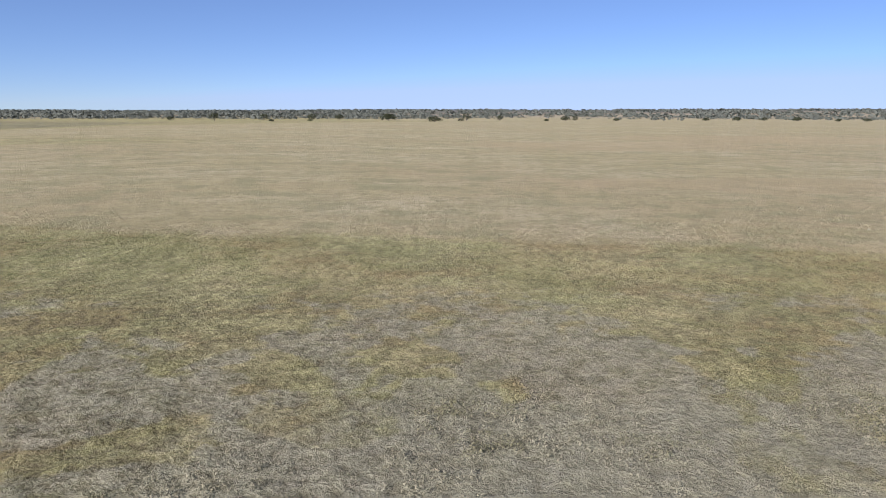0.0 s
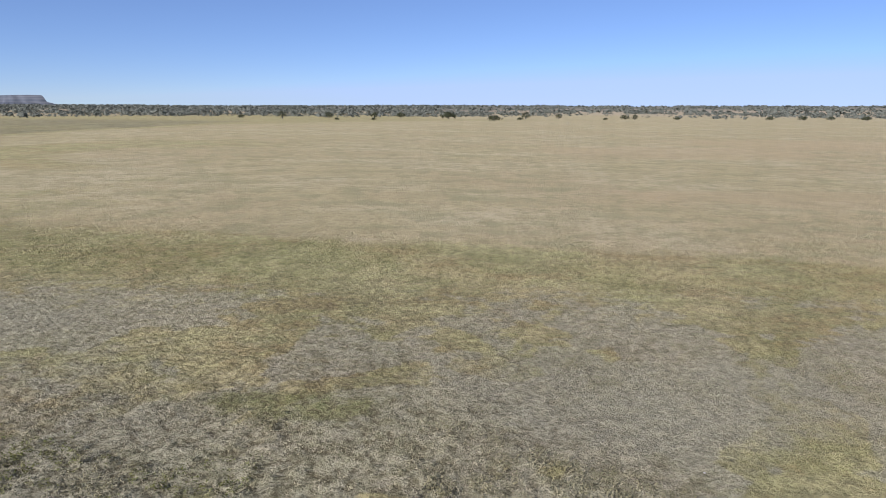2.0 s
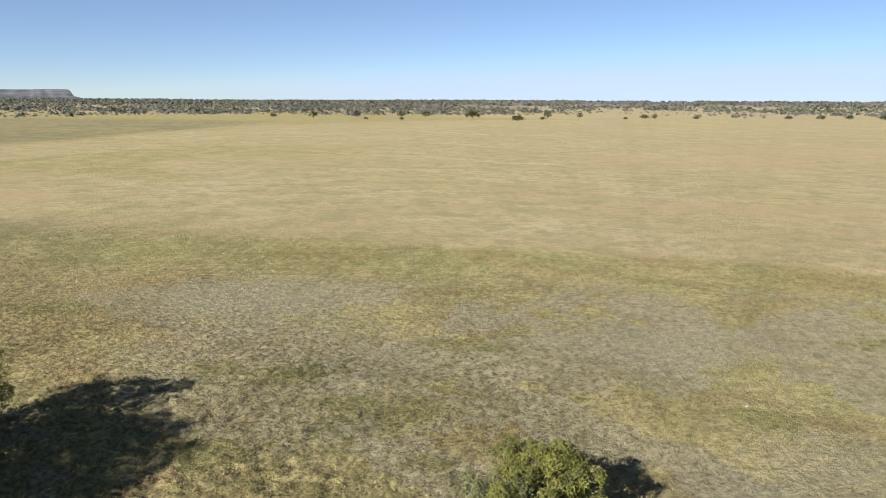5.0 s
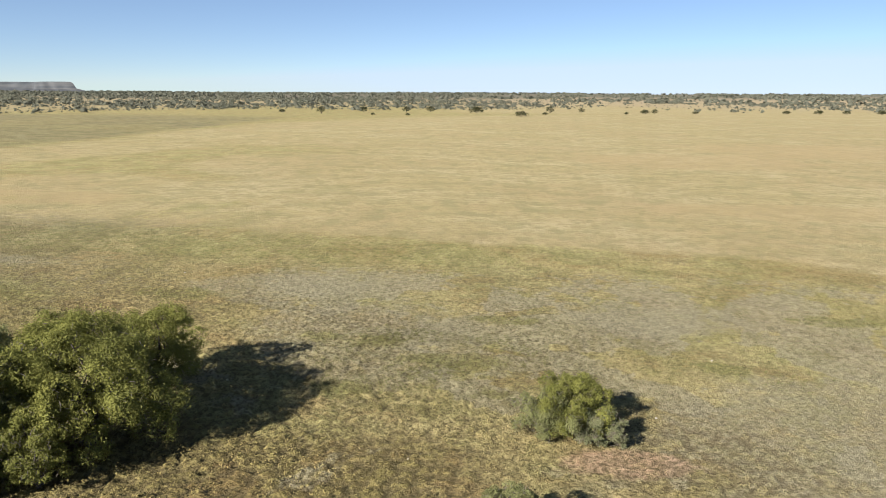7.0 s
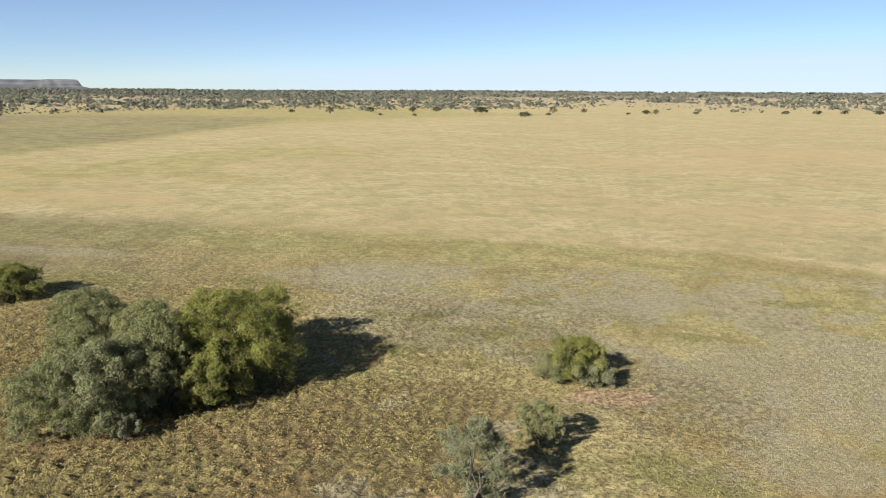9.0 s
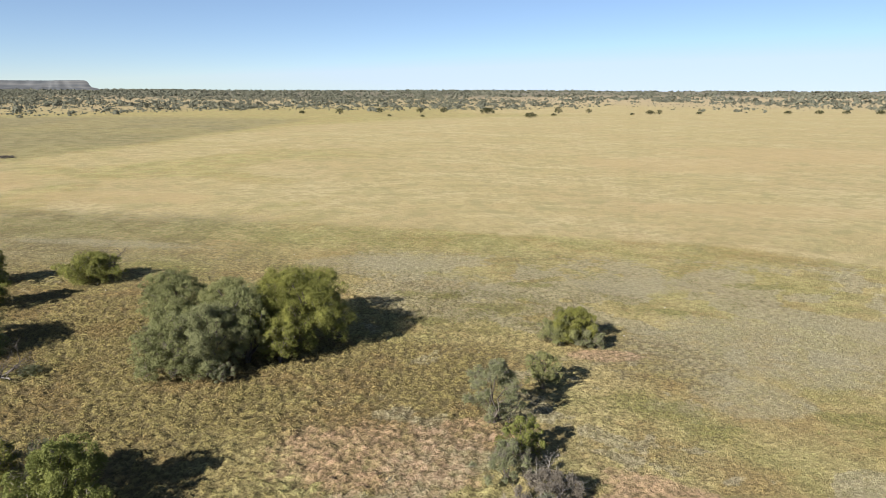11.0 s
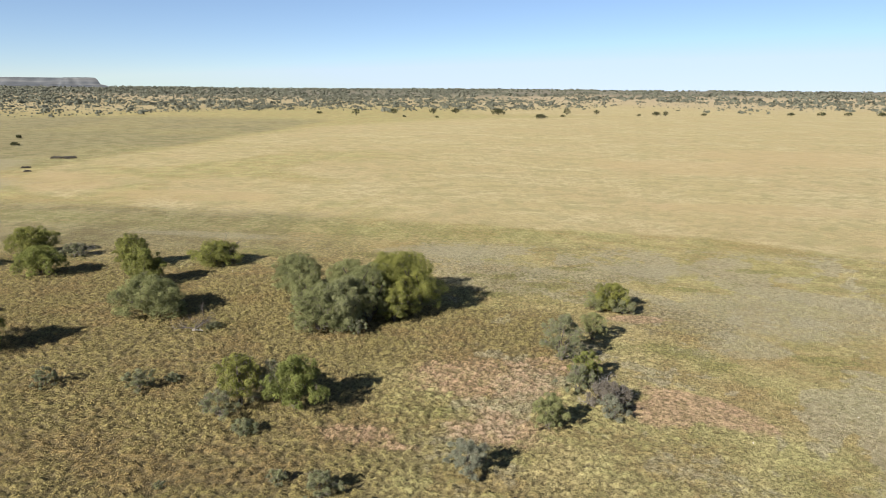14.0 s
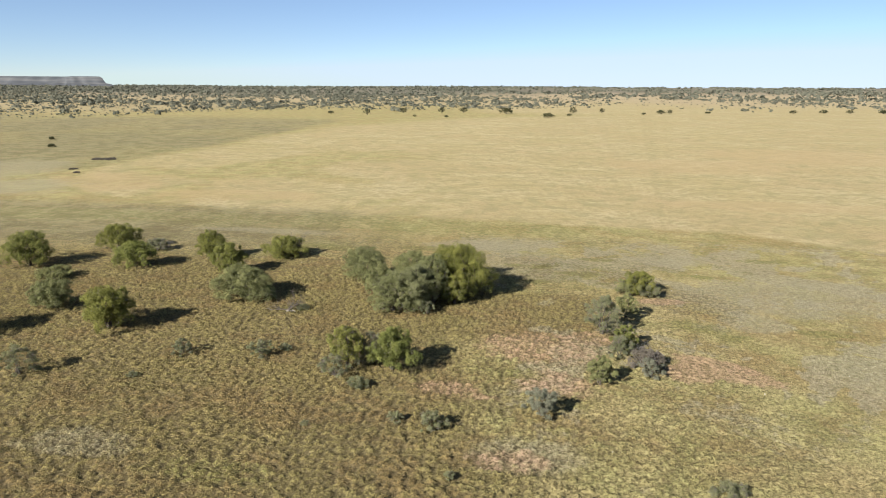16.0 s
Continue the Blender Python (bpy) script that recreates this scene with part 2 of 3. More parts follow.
def wobble(x, y, size, seed=0.0):
    """Smooth waves of about -1 to 1 with the given wave length."""
    a, b = x / size, y / size
    return (np.sin(a * 2.1 + 1.3 * np.sin(b * 1.7 + seed) + seed) + np.sin(b * 2.6 + 1.1 * np.sin(a * 1.9 - seed) + 2 * seed)
            + 0.6 * np.sin(a * 5.3 + b * 3.1 + seed * 3) + 0.6 * np.sin(b * 5.9 - a * 4.1 + seed)) / 3.2


def lattice(i, j, seed):
    v = np.sin(i * 127.1 + j * 311.7 + seed * 74.7) * 43758.5453
    return v - np.floor(v)


def patches(x, y, size, seed=1.0, octaves=3):
    """Cloudy patches of 0 to 1 with the given size in metres."""
    total, weight, out = 0.0, 1.0, 0.0
    x, y = np.asarray(x, float), np.asarray(y, float)
    x, y = 0.8 * x + 0.6 * y + 0.33 * size * np.sin(y / size * 2.3 + seed), 0.8 * y - 0.6 * x + 0.33 * size * np.sin(x / size * 2.7 - seed)
    for k in range(octaves):
        a, b = x / size, y / size
        i, j = np.floor(a), np.floor(b)
        u, v = a - i, b - j
        u, v = u * u * (3 - 2 * u), v * v * (3 - 2 * v)
        s = seed + 7 * k
        n = (lattice(i, j, s) * (1 - u) + lattice(i + 1, j, s) * u) * (1 - v) + (lattice(i, j + 1, s) * (1 - u) + lattice(i + 1, j + 1, s) * u) * v
        out, total, weight, size = out + n * weight, total + weight, weight * 0.55, size * 0.46
    return out / total


def mounds(x, y, cell=0.95):
    """Grass mounds scattered about a pace apart: 1 on their tops, 0 between them."""
    x, y = np.asarray(x, float), np.asarray(y, float)
    i, j = np.floor(x / cell), np.floor(y / cell)
    best = np.zeros_like(x)
    for a in (-1, 0, 1):
        for b in (-1, 0, 1):
            p, q = i + a, j + b
            cx, cy = (p + 0.1 + 0.8 * lattice(p, q, 3.0)) * cell, (q + 0.1 + 0.8 * lattice(p, q, 5.0)) * cell
            r = cell * (0.42 + 0.34 * lattice(p, q, 9.0))
            best = np.maximum(best, (0.6 + 0.4 * lattice(p, q, 11.0)) * smooth(1.0, 0.25, np.hypot(x - cx, y - cy) / r))
    return best


def spot(x, y, cx, cy, rx, ry, turn=0.0):
    c, s = math.cos(radians(turn)), math.sin(radians(turn))
    u, v = ((x - cx) * c + (y - cy) * s) / rx, (-(x - cx) * s + (y - cy) * c) / ry
    return np.hypot(u, v)


def near_part(x, y):
    return smooth(-175, -150, x) * smooth(95, 70, x) * smooth(-125, -108, y) * smooth(95, 60, y)


def sward(x, y):
    """Weights of brown tussock grass, tall olive grass and bare greyish turf at places."""
    brown = smooth(-22, -72, x + 0.3 * (y + 40)) * smooth(35, -10, y) * smooth(0.30, 0.62, patches(x, y, 34, 3.0) + 0.12 + 0.16 * smooth(-70, -95, x))
    brown = np.maximum(brown, smooth(-60, -85, y) * smooth(0.35, 0.6, patches(x, y, 20, 5.0)) * (0.3 + 0.5 * smooth(-45, -75, x)))
    brown = np.maximum(brown, 0.75 * smooth(-5, -15, y) * smooth(-10, -22, x) * smooth(-48, -40, y))
    brown = np.maximum(brown, 0.5 * smooth(1.2, 0.7, spot(x, y, 3, -14, 9, 10, 20) + 0.2 * wobble(x, y, 7, 0.9)))
    brown = np.maximum(brown, smooth(8, -32 + 18 * smooth(0, 15, y), x) * smooth(64, 28, y) * smooth(0.28, 0.55, patches(x, y, 24, 15.0)) * 0.45)
    tall = smooth(0.40, 0.58, patches(x, y, 13, 9.0, 4))
    turf = smooth(0.47, 0.56, 0.7 * patches(x + 40, y, 16, 12.0, 4) + 0.3 * patches(x, y, 3.5, 14.0, 3)) * smooth(60, 30, y) * (0.35 + 0.65 * smooth(-75, -50, y))
    turf = turf * (1 - 0.8 * smooth(-28, -48, x) * smooth(8, -8, y)) * (1 - 0.7 * smooth(-45, -70, x))
    close = near_part(x, y)
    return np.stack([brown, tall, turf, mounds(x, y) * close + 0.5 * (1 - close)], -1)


def lumpy(x, y):
    return smooth(14, -12, x + 0.2 * y) * smooth(52, 18, y)


def ground_height(x, y):
    """A level plain that swells slightly, with far country rising to a low skyline."""
    far = np.hypot(x * 0.9, y + 60)
    near = 0.12 * wobble(x, y, 23, 0.4)
    x, y = np.asarray(x, float), np.asarray(y, float)
    close = near_part(x, y)
    rough = 0.42 + 0.5 * lumpy(x, y) + 1.3 * smooth(6, -40, x + 0.3 * (y + 40)) * smooth(30, -10, y)
    near = near + close * rough * 0.24 * mounds(x, y)
    rise = np.interp(x / np.maximum(y, 300), [-0.7, -0.4, -0.127, 0.12, 0.46, 0.8], [3, 5, 18, 25, 35, 38])
    return near + rise * smooth(2300, 4500, far) + 2.0 * smooth(2300, 4300, far) * wobble(x, y, 700, 2.0)


WOOD_X = [-5000, -1200, -621, -560, -500, -398, -180, -86, 18, 153, 338, 673, 1500, 5000]
WOOD_Y = [300, 420, 558, 720, 875, 990, 1040, 1100, 1270, 1480, 1300, 1400, 1500, 2000]


def blots(x, y, rows, edge=1.25, core=0.6):
    """Rounded patches with wavering edges: rows of place, half-sizes and turn."""
    w1, w2 = wobble(x, y, 13, 1.7), wobble(x, y, 5, 0.3)
    out = np.zeros_like(x)
    for cx, cy, rx, ry, a in rows:
        out = np.maximum(out, smooth(edge, core, spot(x, y, cx, cy, rx, ry, a) + 0.25 * w1 + 0.12 * w2))
    return out


def zones(x, y):
    """Weights of straw, grey-green sward, red soil and far scrub at places."""
    low = np.interp(x, [-400, -247, -209, -184, -157, -114, -60, -5, 18, 37, 62, 100, 400, 5000], [210, 129, 98, 85, 77, 73, 71, 67, 63, 57, 46, 38, 25, 0])
    low = low + 3 * wobble(x, y, 30, 1.0) + 1.5 * wobble(x, y, 9, 2.0)
    left = np.interp(y, [0, 130, 181, 250, 320, 403, 470, 560, 590, 729, 850, 973, 3000], [-247, -247, -262, -258, -253, -257, -245, -238, -220, -160, -60, 140, 1900])
    left = left + 6 * wobble(x, y, 60, 0.7) + 3 * wobble(x, y, 17, 3.0)
    straw = smooth(-4, 7, y - low) * smooth(-1, 1, (x - left) / (6 + np.clip(y - 300, 0, 600) * 0.15))
    straw = np.maximum(straw, 0.85 * smooth(820, 1050, y) * smooth(-250, -50, x))
    straw = straw * (1 - smooth(-10, -130, x) * smooth(480, 220, y) * (0.22 + 0.45 * smooth(0.42, 0.58, patches(x, y, 45, 17.0, 4))))
    grey = blots(x, y, ((24, -6, 34, 15, 8), (11, -24, 8, 7, 0), (-32, 14, 15, 17, 0), (-48, 33, 14, 9, 0), (-114, 43, 24, 4, 0), (-264, 108, 46, 26, 20),
                        (-300, 170, 30, 50, 20), (-88, -88, 8, 4, 0), (-32, -82, 9, 5, 0), (-30, 3, 11, 4, 0), (4, 25, 15, 8, 0)))
    red = blots(x, y, ((-31, -44, 13, 8, -10), (-1.5, -49.5, 10.5, 4.4, -38), (-6, -52, 5, 5, 0), (-44, -64, 6, 3, 0), (-39, -66.5, 4, 1.2, 0), (-34, -84, 6, 3, 0), (-4, -12.5, 7, 2.6, 0),
                       (-20, -39, 6, 4, 0), (-28, -60, 7, 5, 0)))
    edge = np.interp(x, WOOD_X, WOOD_Y) + 60 * wobble(x, y, 260, 1.1)
    scrub = 0.45 * smooth(-20, 500, y - edge) + 0.45 * smooth(500, 2200, y - edge)
    return np.stack([straw, grey * (1 - straw) * 0.78, red * np.where(x > -12, 0.85, 0.66), scrub], -1)


def growth(x, y):
    """Weights of fresh green flush and of reddish straw at places."""
    lush = blots(x, y, ((-20, 7, 9, 2.6, 0), (-30, 12, 5, 2.6, 0), (-90, 24, 16, 5, 0), (28, 28, 9, 2.6, 0), (-15, 22, 7, 2.4, 0), (8, 9, 4, 2, 0), (0, -29, 9, 4.5, -15),
                        (6, -34, 6, 3.5, 0), (-34, -57, 5, 2.6, 0), (-63, 27, 10, 4, 0), (-16, -1, 3, 1.6, 0), (-31, -2, 4, 2.4, 0), (22, -29, 6, 2.6, 0), (-70, -92, 11, 3, 0),
                        (-37, 13, 4, 2.4, 0), (-80, -31, 5, 4, 0)), 1.3, 0.3) * 0.72
    band = 0.44 * smooth(40, 52, y + 3 * wobble(x, y, 24, 0.2)) * smooth(76, 66, y) * smooth(20, -40, x)
    rusty = blots(x, y, ((-225, 135, 38, 26, -35), (60, 260, 60, 40, 0), (150, 330, 90, 60, 0), (60, 120, 50, 14, 0), (-150, 110, 40, 14, 0))) * smooth(60, 80, y) * 0.8
    side = 0.32 * smooth(-250, -275, x) * smooth(90, 160, y) * smooth(620, 420, y)
    dun = 0.9 * smooth(-246, -276, x) * smooth(130, 190, y) * smooth(820, 560, y) * (0.65 + 0.35 * smooth(0.4, 0.6, patches(x, y, 70, 8.0)))
    dun = np.maximum(dun, 0.70 * smooth(-35, -125, x) * smooth(100, 70, y) * smooth(0, 30, y))
    return np.stack([np.maximum(np.maximum(lush, band), side), rusty, dun, lumpy(x, y)], -1)


def mesh_from(name, verts, faces, mat, flat=True):
    """A mesh of equal-sided faces from arrays of places and corner numbers."""
    me = bpy.data.meshes.new(name)
    n, k = faces.shape
    me.vertices.add(len(verts))
    me.vertices.foreach_set("co", np.asarray(verts, np.float32).ravel())
    me.loops.add(n * k)
    me.loops.foreach_set("vertex_index", faces.astype(np.int32).ravel())
    me.polygons.add(n)
    me.polygons.foreach_set("loop_start", np.arange(0, n * k, k, dtype=np.int32))
    me.polygons.foreach_set("loop_total", np.full(n, k, np.int32))
    if not flat:
        me.polygons.foreach_set("use_smooth", np.ones(n, bool))
    me.update(calc_edges=True)
    me.materials.append(mat)
    return me


def set_zone(me, x, y, each=1):
    """Writes the kinds of sward at places to the mesh, each for so many corners."""
    for key, kinds in (("zone", zones(x, y)), ("sward", sward(x, y)), ("growth", growth(x, y))):
        at = me.attributes.new(key, "FLOAT_COLOR", "POINT")
        at.data.foreach_set("color", np.repeat(kinds.astype(np.float32), each, 0).ravel())


# ---- the ground: one sheet out to the skyline ----
def steps(fine_lo, fine_hi, step, lo, hi, grow=1.09):
    mid = list(np.arange(fine_lo, fine_hi + step / 2, step))
    up, s = [mid[-1]], step
    while up[-1] < hi:
        s *= grow
        up.append(min(up[-1] + s, hi))
    down, s = [mid[0]], step
    while down[-1] > lo:
        s *= grow
        down.append(max(down[-1] - s, lo))
    return np.array(down[:0:-1] + mid + up[1:])


gx = steps(-130, 42, 0.42, -4900, 4900, 1.042)
gy = steps(-104, 42, 0.42, -2500, 4750, 1.042)
gy = np.concatenate([[-2500, -1500, -900, -500, -300, -220], gy[gy > -180]])
XX, YY = np.meshgrid(gx, gy)
verts = np.stack([XX.ravel(), YY.ravel(), ground_height(XX.ravel(), YY.ravel())], -1)
nx, ny = len(gx), len(gy)
i, j = np.meshgrid(np.arange(nx - 1), np.arange(ny - 1))
base = (j * nx + i).ravel()
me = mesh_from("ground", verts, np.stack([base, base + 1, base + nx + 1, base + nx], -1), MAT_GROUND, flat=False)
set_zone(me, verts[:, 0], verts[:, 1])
tagged(new("ground", me), "dry savanna plain of straw-yellow and olive grass", "ground", kind="structure")


# ---- the flat-topped hill on the skyline ----
def mesa():
    us, vs = np.linspace(-2600, 0, 200), np.linspace(0, 1, 18)
    prof_r = np.interp(vs, [0, 0.35, 0.6, 0.72, 0.8, 1.0], [0, 110, 190, 215, 235, 300])
    prof_z = np.interp(vs, [0, 0.35, 0.6, 0.72, 0.8, 1.0], [0, 10, 26, 55, 63, 64])
    vv = []
    for v, (r, z) in enumerate(zip(prof_r, prof_z)):
        for u in us:
            end = float(smooth(0, 620, -u))
            front = 3560 + (1 - 0.8 * min(1, r / 230)) * (26 * math.sin(u / 90) + 20 * math.sin(u / 37) + 12 * math.sin(u / 17)) + 90 * (1 - end) ** 2
            x = -2330 + u - 0.95 * r * (1 - end)
            top = z * (0.96 + 0.05 * math.sin(u / 500)) + (1.5 * math.sin(u / 23 + v) if 0 < v < 14 else 0)
            vv.append((x, front + r * (0.4 + 0.6 * end), -1 + top))
    n = len(us)
    faces = [(a * n + b, a * n + b + 1, (a + 1) * n + b + 1, (a + 1) * n + b) for a in range(len(vs) - 1) for b in range(n - 1)]
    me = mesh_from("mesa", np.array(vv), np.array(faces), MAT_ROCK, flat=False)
    return tagged(new("mesa", me), "flat-topped grey-brown hill with a steep scarp on the skyline", "hill", kind="structure")


mesa()


# ---- trees and shrubs ----
def leaves_mesh(name, centres, out, size, mat, long=1.6, loose=0.38, tone=None):
    """Small leaf sprays at places, each turned at random but leaning outward."""
    n = len(centres)
    nor = out / (np.linalg.norm(out, axis=1, keepdims=True) + 1e-9) + rng.normal(0, loose, (n, 3))
    nor /= np.linalg.norm(nor, axis=1, keepdims=True) + 1e-9
    a = np.cross(nor, rng.normal(0, 1, (n, 3)))
    a /= np.linalg.norm(a, axis=1, keepdims=True) + 1e-9
    b = np.cross(nor, a)
    s = (size * rng.uniform(0.6, 1.3, n))[:, None]
    v = np.stack([centres - a * s * long / 2, centres + b * s * 0.8, centres + a * s * long / 2 + nor * s * 0.2], 1)
    me = mesh_from(name, v.reshape(-1, 3), np.arange(3 * n).reshape(n, 3), mat)
    at = me.attributes.new("tone", "FLOAT", "POINT")
    at.data.foreach_set("value", np.repeat(np.ones(n) if tone is None else tone, 3).astype(np.float32))
    return me


def tube_arrays(points, radii, sides=6):
    """Places and faces of a tapered, bent tube."""
    vs, fs = [], []
    pts = [Vector(p) for p in points]
    for k, p in enumerate(pts):
        d = (pts[min(k + 1, len(pts) - 1)] - pts[max(k - 1, 0)]).normalized()
        s = d.orthogonal().normalized()
        t = d.cross(s)
        for q in range(sides):
            an = 2 * math.pi * q / sides
            vs.append(p + (s * math.cos(an) + t * math.sin(an)) * radii[k])
    for k in range(len(pts) - 1):
        for q in range(sides):
            r = (q + 1) % sides
            fs.append((k * sides + q, k * sides + r, (k + 1) * sides + r, (k + 1) * sides + q))
    return vs, fs


def tube_part(name, points, radii, mat, parent, sides=6, label=""):
    vs, fs = tube_arrays(points, radii, sides)
    ob = new(name, mesh_from(name, np.array([tuple(v) for v in vs]), np.array(fs), mat, flat=False))
    ob.parent = parent
    if label:
        ob["label"] = label
    return ob


def bent(a, b, k=4, bend=0.12):
    """Points of a crooked way from a to b."""
    a, b = np.array(a, float), np.array(b, float)
    way = [a + (b - a) * t for t in np.linspace(0, 1, k)]
    reach = np.linalg.norm(b - a)
    return [p if q in (0, k - 1) else p + rng.normal(0, bend * reach / 2, 3) for q, p in enumerate(way)]


def lobes_of(radius, height, clear, count, squash, sx):
    """Uneven rounded tufts of foliage over a dome: rows of place and half-sizes."""
    turn0, made = rng.uniform(0, 6.3), []
    low = clear * height
    for q in range(count):
        up = 1 - 1.5 * (q + 0.5) / count
        an = q * 2.39996 + rng.uniform(-0.3, 0.3)
        flat = math.sqrt(max(0.0, 1 - up * up)) if up > 0 else 1 - 0.35 * up * up
        uneven = 1 + 0.18 * math.sin(2 * an + turn0) + 0.13 * math.sin(3 * an + 2 * turn0)
        reach = rng.choice((0.45, 0.7, 0.9, 1.0, 1.1)) * rng.uniform(0.88, 1.06) * uneven
        size = radius * rng.uniform(0.11, 0.25)
        z = low + (height - low) * (0.44 + (0.46 if up > 0 else 0.62) * up * rng.uniform(0.88, 1.12))
        made.append((math.cos(an) * flat * reach * radius * sx, math.sin(an) * flat * reach * radius, z,
                     size * rng.uniform(0.85, 1.2), size * rng.uniform(0.85, 1.2), size * squash * rng.uniform(0.85, 1.2)))
    made = np.array(made)
    made[:, [0, 3]] *= radius * sx / np.percentile(np.abs(made[:, 0]) + made[:, 3], 94)
    made[:, [1, 4]] *= radius / np.percentile(np.abs(made[:, 1]) + made[:, 4], 94)
    made[:, 2] += np.maximum(0, 0.5 * made[:, 5] - made[:, 2])
    made[:, [2, 5]] *= height / np.percentile(made[:, 2] + made[:, 5], 95)
    return made


def crown_points(lobes, count, fill):
    """Places on and in the tufts, thick on their tops and thin below, and the way outward."""
    c, r = lobes[:, :3], lobes[:, 3:6]
    share = r[:, 0] * r[:, 1] + r[:, 0] * r[:, 2]
    which = rng.choice(len(c), int(count * 2.6), p=share / share.sum())
    sprigs = rng.normal(0, 1, (len(c), 14, 3))
    sprigs /= np.linalg.norm(sprigs, axis=2, keepdims=True)
    twig = rng.integers(0, 14, len(which))
    d = sprigs[which, twig] + rng.normal(0, 0.30, (len(which), 3))
    d /= np.linalg.norm(d, axis=1, keepdims=True)
    lump = 1 + 0.28 * np.sin(which * 3.1 + twig * 1.7)
    depth = 1.05 - fill * rng.random(len(which)) ** 1.4 + 0.10 * np.abs(rng.normal(0, 1, len(which)))
    p = c[which] + d * r[which] * (lump * depth)[:, None]
    keep = (p[:, 2] > 0.04) & (rng.random(len(p)) < np.clip(0.8 + 0.7 * d[:, 2], 0.14, 1))
    for q in range(len(c)):
        keep &= (np.sum(((p - c[q]) / (r[q] * 0.72)) ** 2, axis=1) > 1) | (which == q)
    tone = rng.random(len(c))[which]
    return p[keep][:count], d[keep][:count], tone[keep][:count]


def make_tree(name, label, x, y, radius, height, leaf="green", count=6000, size=0.28, clear=0.18, clumps=11, squash=0.8, group="", category="tree", bare=0.0, sx=1.0, turn=0.0, fill=0.3):
    """A tree or shrub: trunk, crooked limbs and a crown of leaf sprays in uneven lobes."""
    root = new(name)
    root.matrix_basis = pose(x, y, float(ground_height(np.array(x), np.array(y))) - 0.05, 0, 0, turn)
    tagged(root, label, category, group)
    thick = fill < 0.5
    made = lobes_of(radius, height, clear, int(clumps * (5.6 if thick else 3.6)), squash, sx)
    pts, out, tone = crown_points(made, int(count * (4.0 if thick else 2.6)), fill)
    # sparse leaves within the crown, seen through the gaps
    n = int(count * (0.35 if thick else 0.1))
    core = rng.normal(0, 1, (n, 3))
    core /= np.linalg.norm(core, axis=1, keepdims=True)
    core = core * rng.uniform(0.4, 0.72, (n, 1)) * (radius * sx, radius, height * 0.40) + (0, 0, height * 0.46)
    core = core[core[:, 2] > max(0.05, clear * height * 0.8)]
    pts, out = np.concatenate([pts, core]), np.concatenate([out, core - (0, 0, height * 0.3)])
    # Inner leaves toned darker: the crown's inner shade put into their colour
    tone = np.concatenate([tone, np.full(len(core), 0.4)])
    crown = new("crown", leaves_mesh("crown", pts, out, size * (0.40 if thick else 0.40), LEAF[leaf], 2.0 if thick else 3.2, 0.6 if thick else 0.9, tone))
    crown.parent = root
    lift = max(clear, 0.10) * height
    tube_part("trunk", bent((0, 0, -0.1), (radius * 0.05, 0, lift + 0.1 * height), 4), np.linspace(0.036, 0.024, 4) * height * 0.8, MAT_BARK, root, 7)
    for k, c in enumerate(made[2::4][:7]):
        an = k * 2.4
        foot = (0.10 * radius * math.cos(an), 0.10 * radius * math.sin(an), 0.0 if k % 2 else lift * 0.8)
        tube_part("limb", bent(foot, (c[0] * 0.9, c[1] * 0.9, c[2]), 5, 0.16), np.linspace(0.018, 0.005, 5) * height, MAT_BARK, root, 5)
    if bare > 0:
        pts, out, _ = crown_points(made, int(count * bare), 0.7)
        tw = new("brushwood", leaves_mesh("brushwood", pts, out, size * 0.24, LEAF["twig"], 9.0, 1.5))
        tw.parent = root
        tagged(tw, "bare grey twigs", kind="stuff")
    return root


def branch_tree(name, label, x, y, height, spread, seed, mat, category, lean=0.0, depth=4):
    """A leafless tree or bush: limbs that fork into ever finer branches."""
    root = new(name)
    root.matrix_basis = pose(x, y, float(ground_height(np.array(x), np.array(y))) - 0.05)
    tagged(root, label, category)
    r = random.Random(seed)

    def grow(p, d, length, rad, level, owner):
        pts, q = [p], p
        for _ in range(3):
            d = (d + Vector((r.gauss(0, 0.22), r.gauss(0, 0.22), r.gauss(0.02, 0.15)))).normalized()
            q = q + d * (length / 3)
            if q.z < 0.1:
                q.z = 0.1
            pts.append(q.copy())
        radii = [rad, rad * 0.85, rad * 0.7, rad * 0.5]
        if level == 0:
            limb = tube_part("limb", pts, radii, mat, root, 5)
        else:
            v, f = tube_arrays(pts, radii, 3)
            owner[1].extend(tuple(k + len(owner[0]) for k in face) for face in f)
            owner[0].extend(v)
        if level < depth:
            for _ in range(3 if level < 3 else 2):
                k = r.choice((1, 2, 3, 3))
                side = Vector((r.gauss(0, 1), r.gauss(0, 1), r.gauss(0.1, 0.6))).normalized()
                bough = owner if level else ([], [])
                grow(pts[k], (d * 0.7 + side * 0.75).normalized(), length * r.uniform(0.55, 0.75), rad * 0.5, level + 1, bough)
                if level == 0:
                    ob = new("branch", mesh_from("branch", np.array([tuple(v) for v in bough[0]]), np.array(bough[1]), mat))
                    ob.parent = limb

    for q in range(4):
        an = q * 1.7 + r.uniform(-0.4, 0.4)
        d = Vector((math.cos(an) * spread + lean, math.sin(an) * spread, 1)).normalized()
        grow(Vector((0, 0, 0)), d, height * r.uniform(0.45, 0.6), height * 0.03, 0, None)
    return root


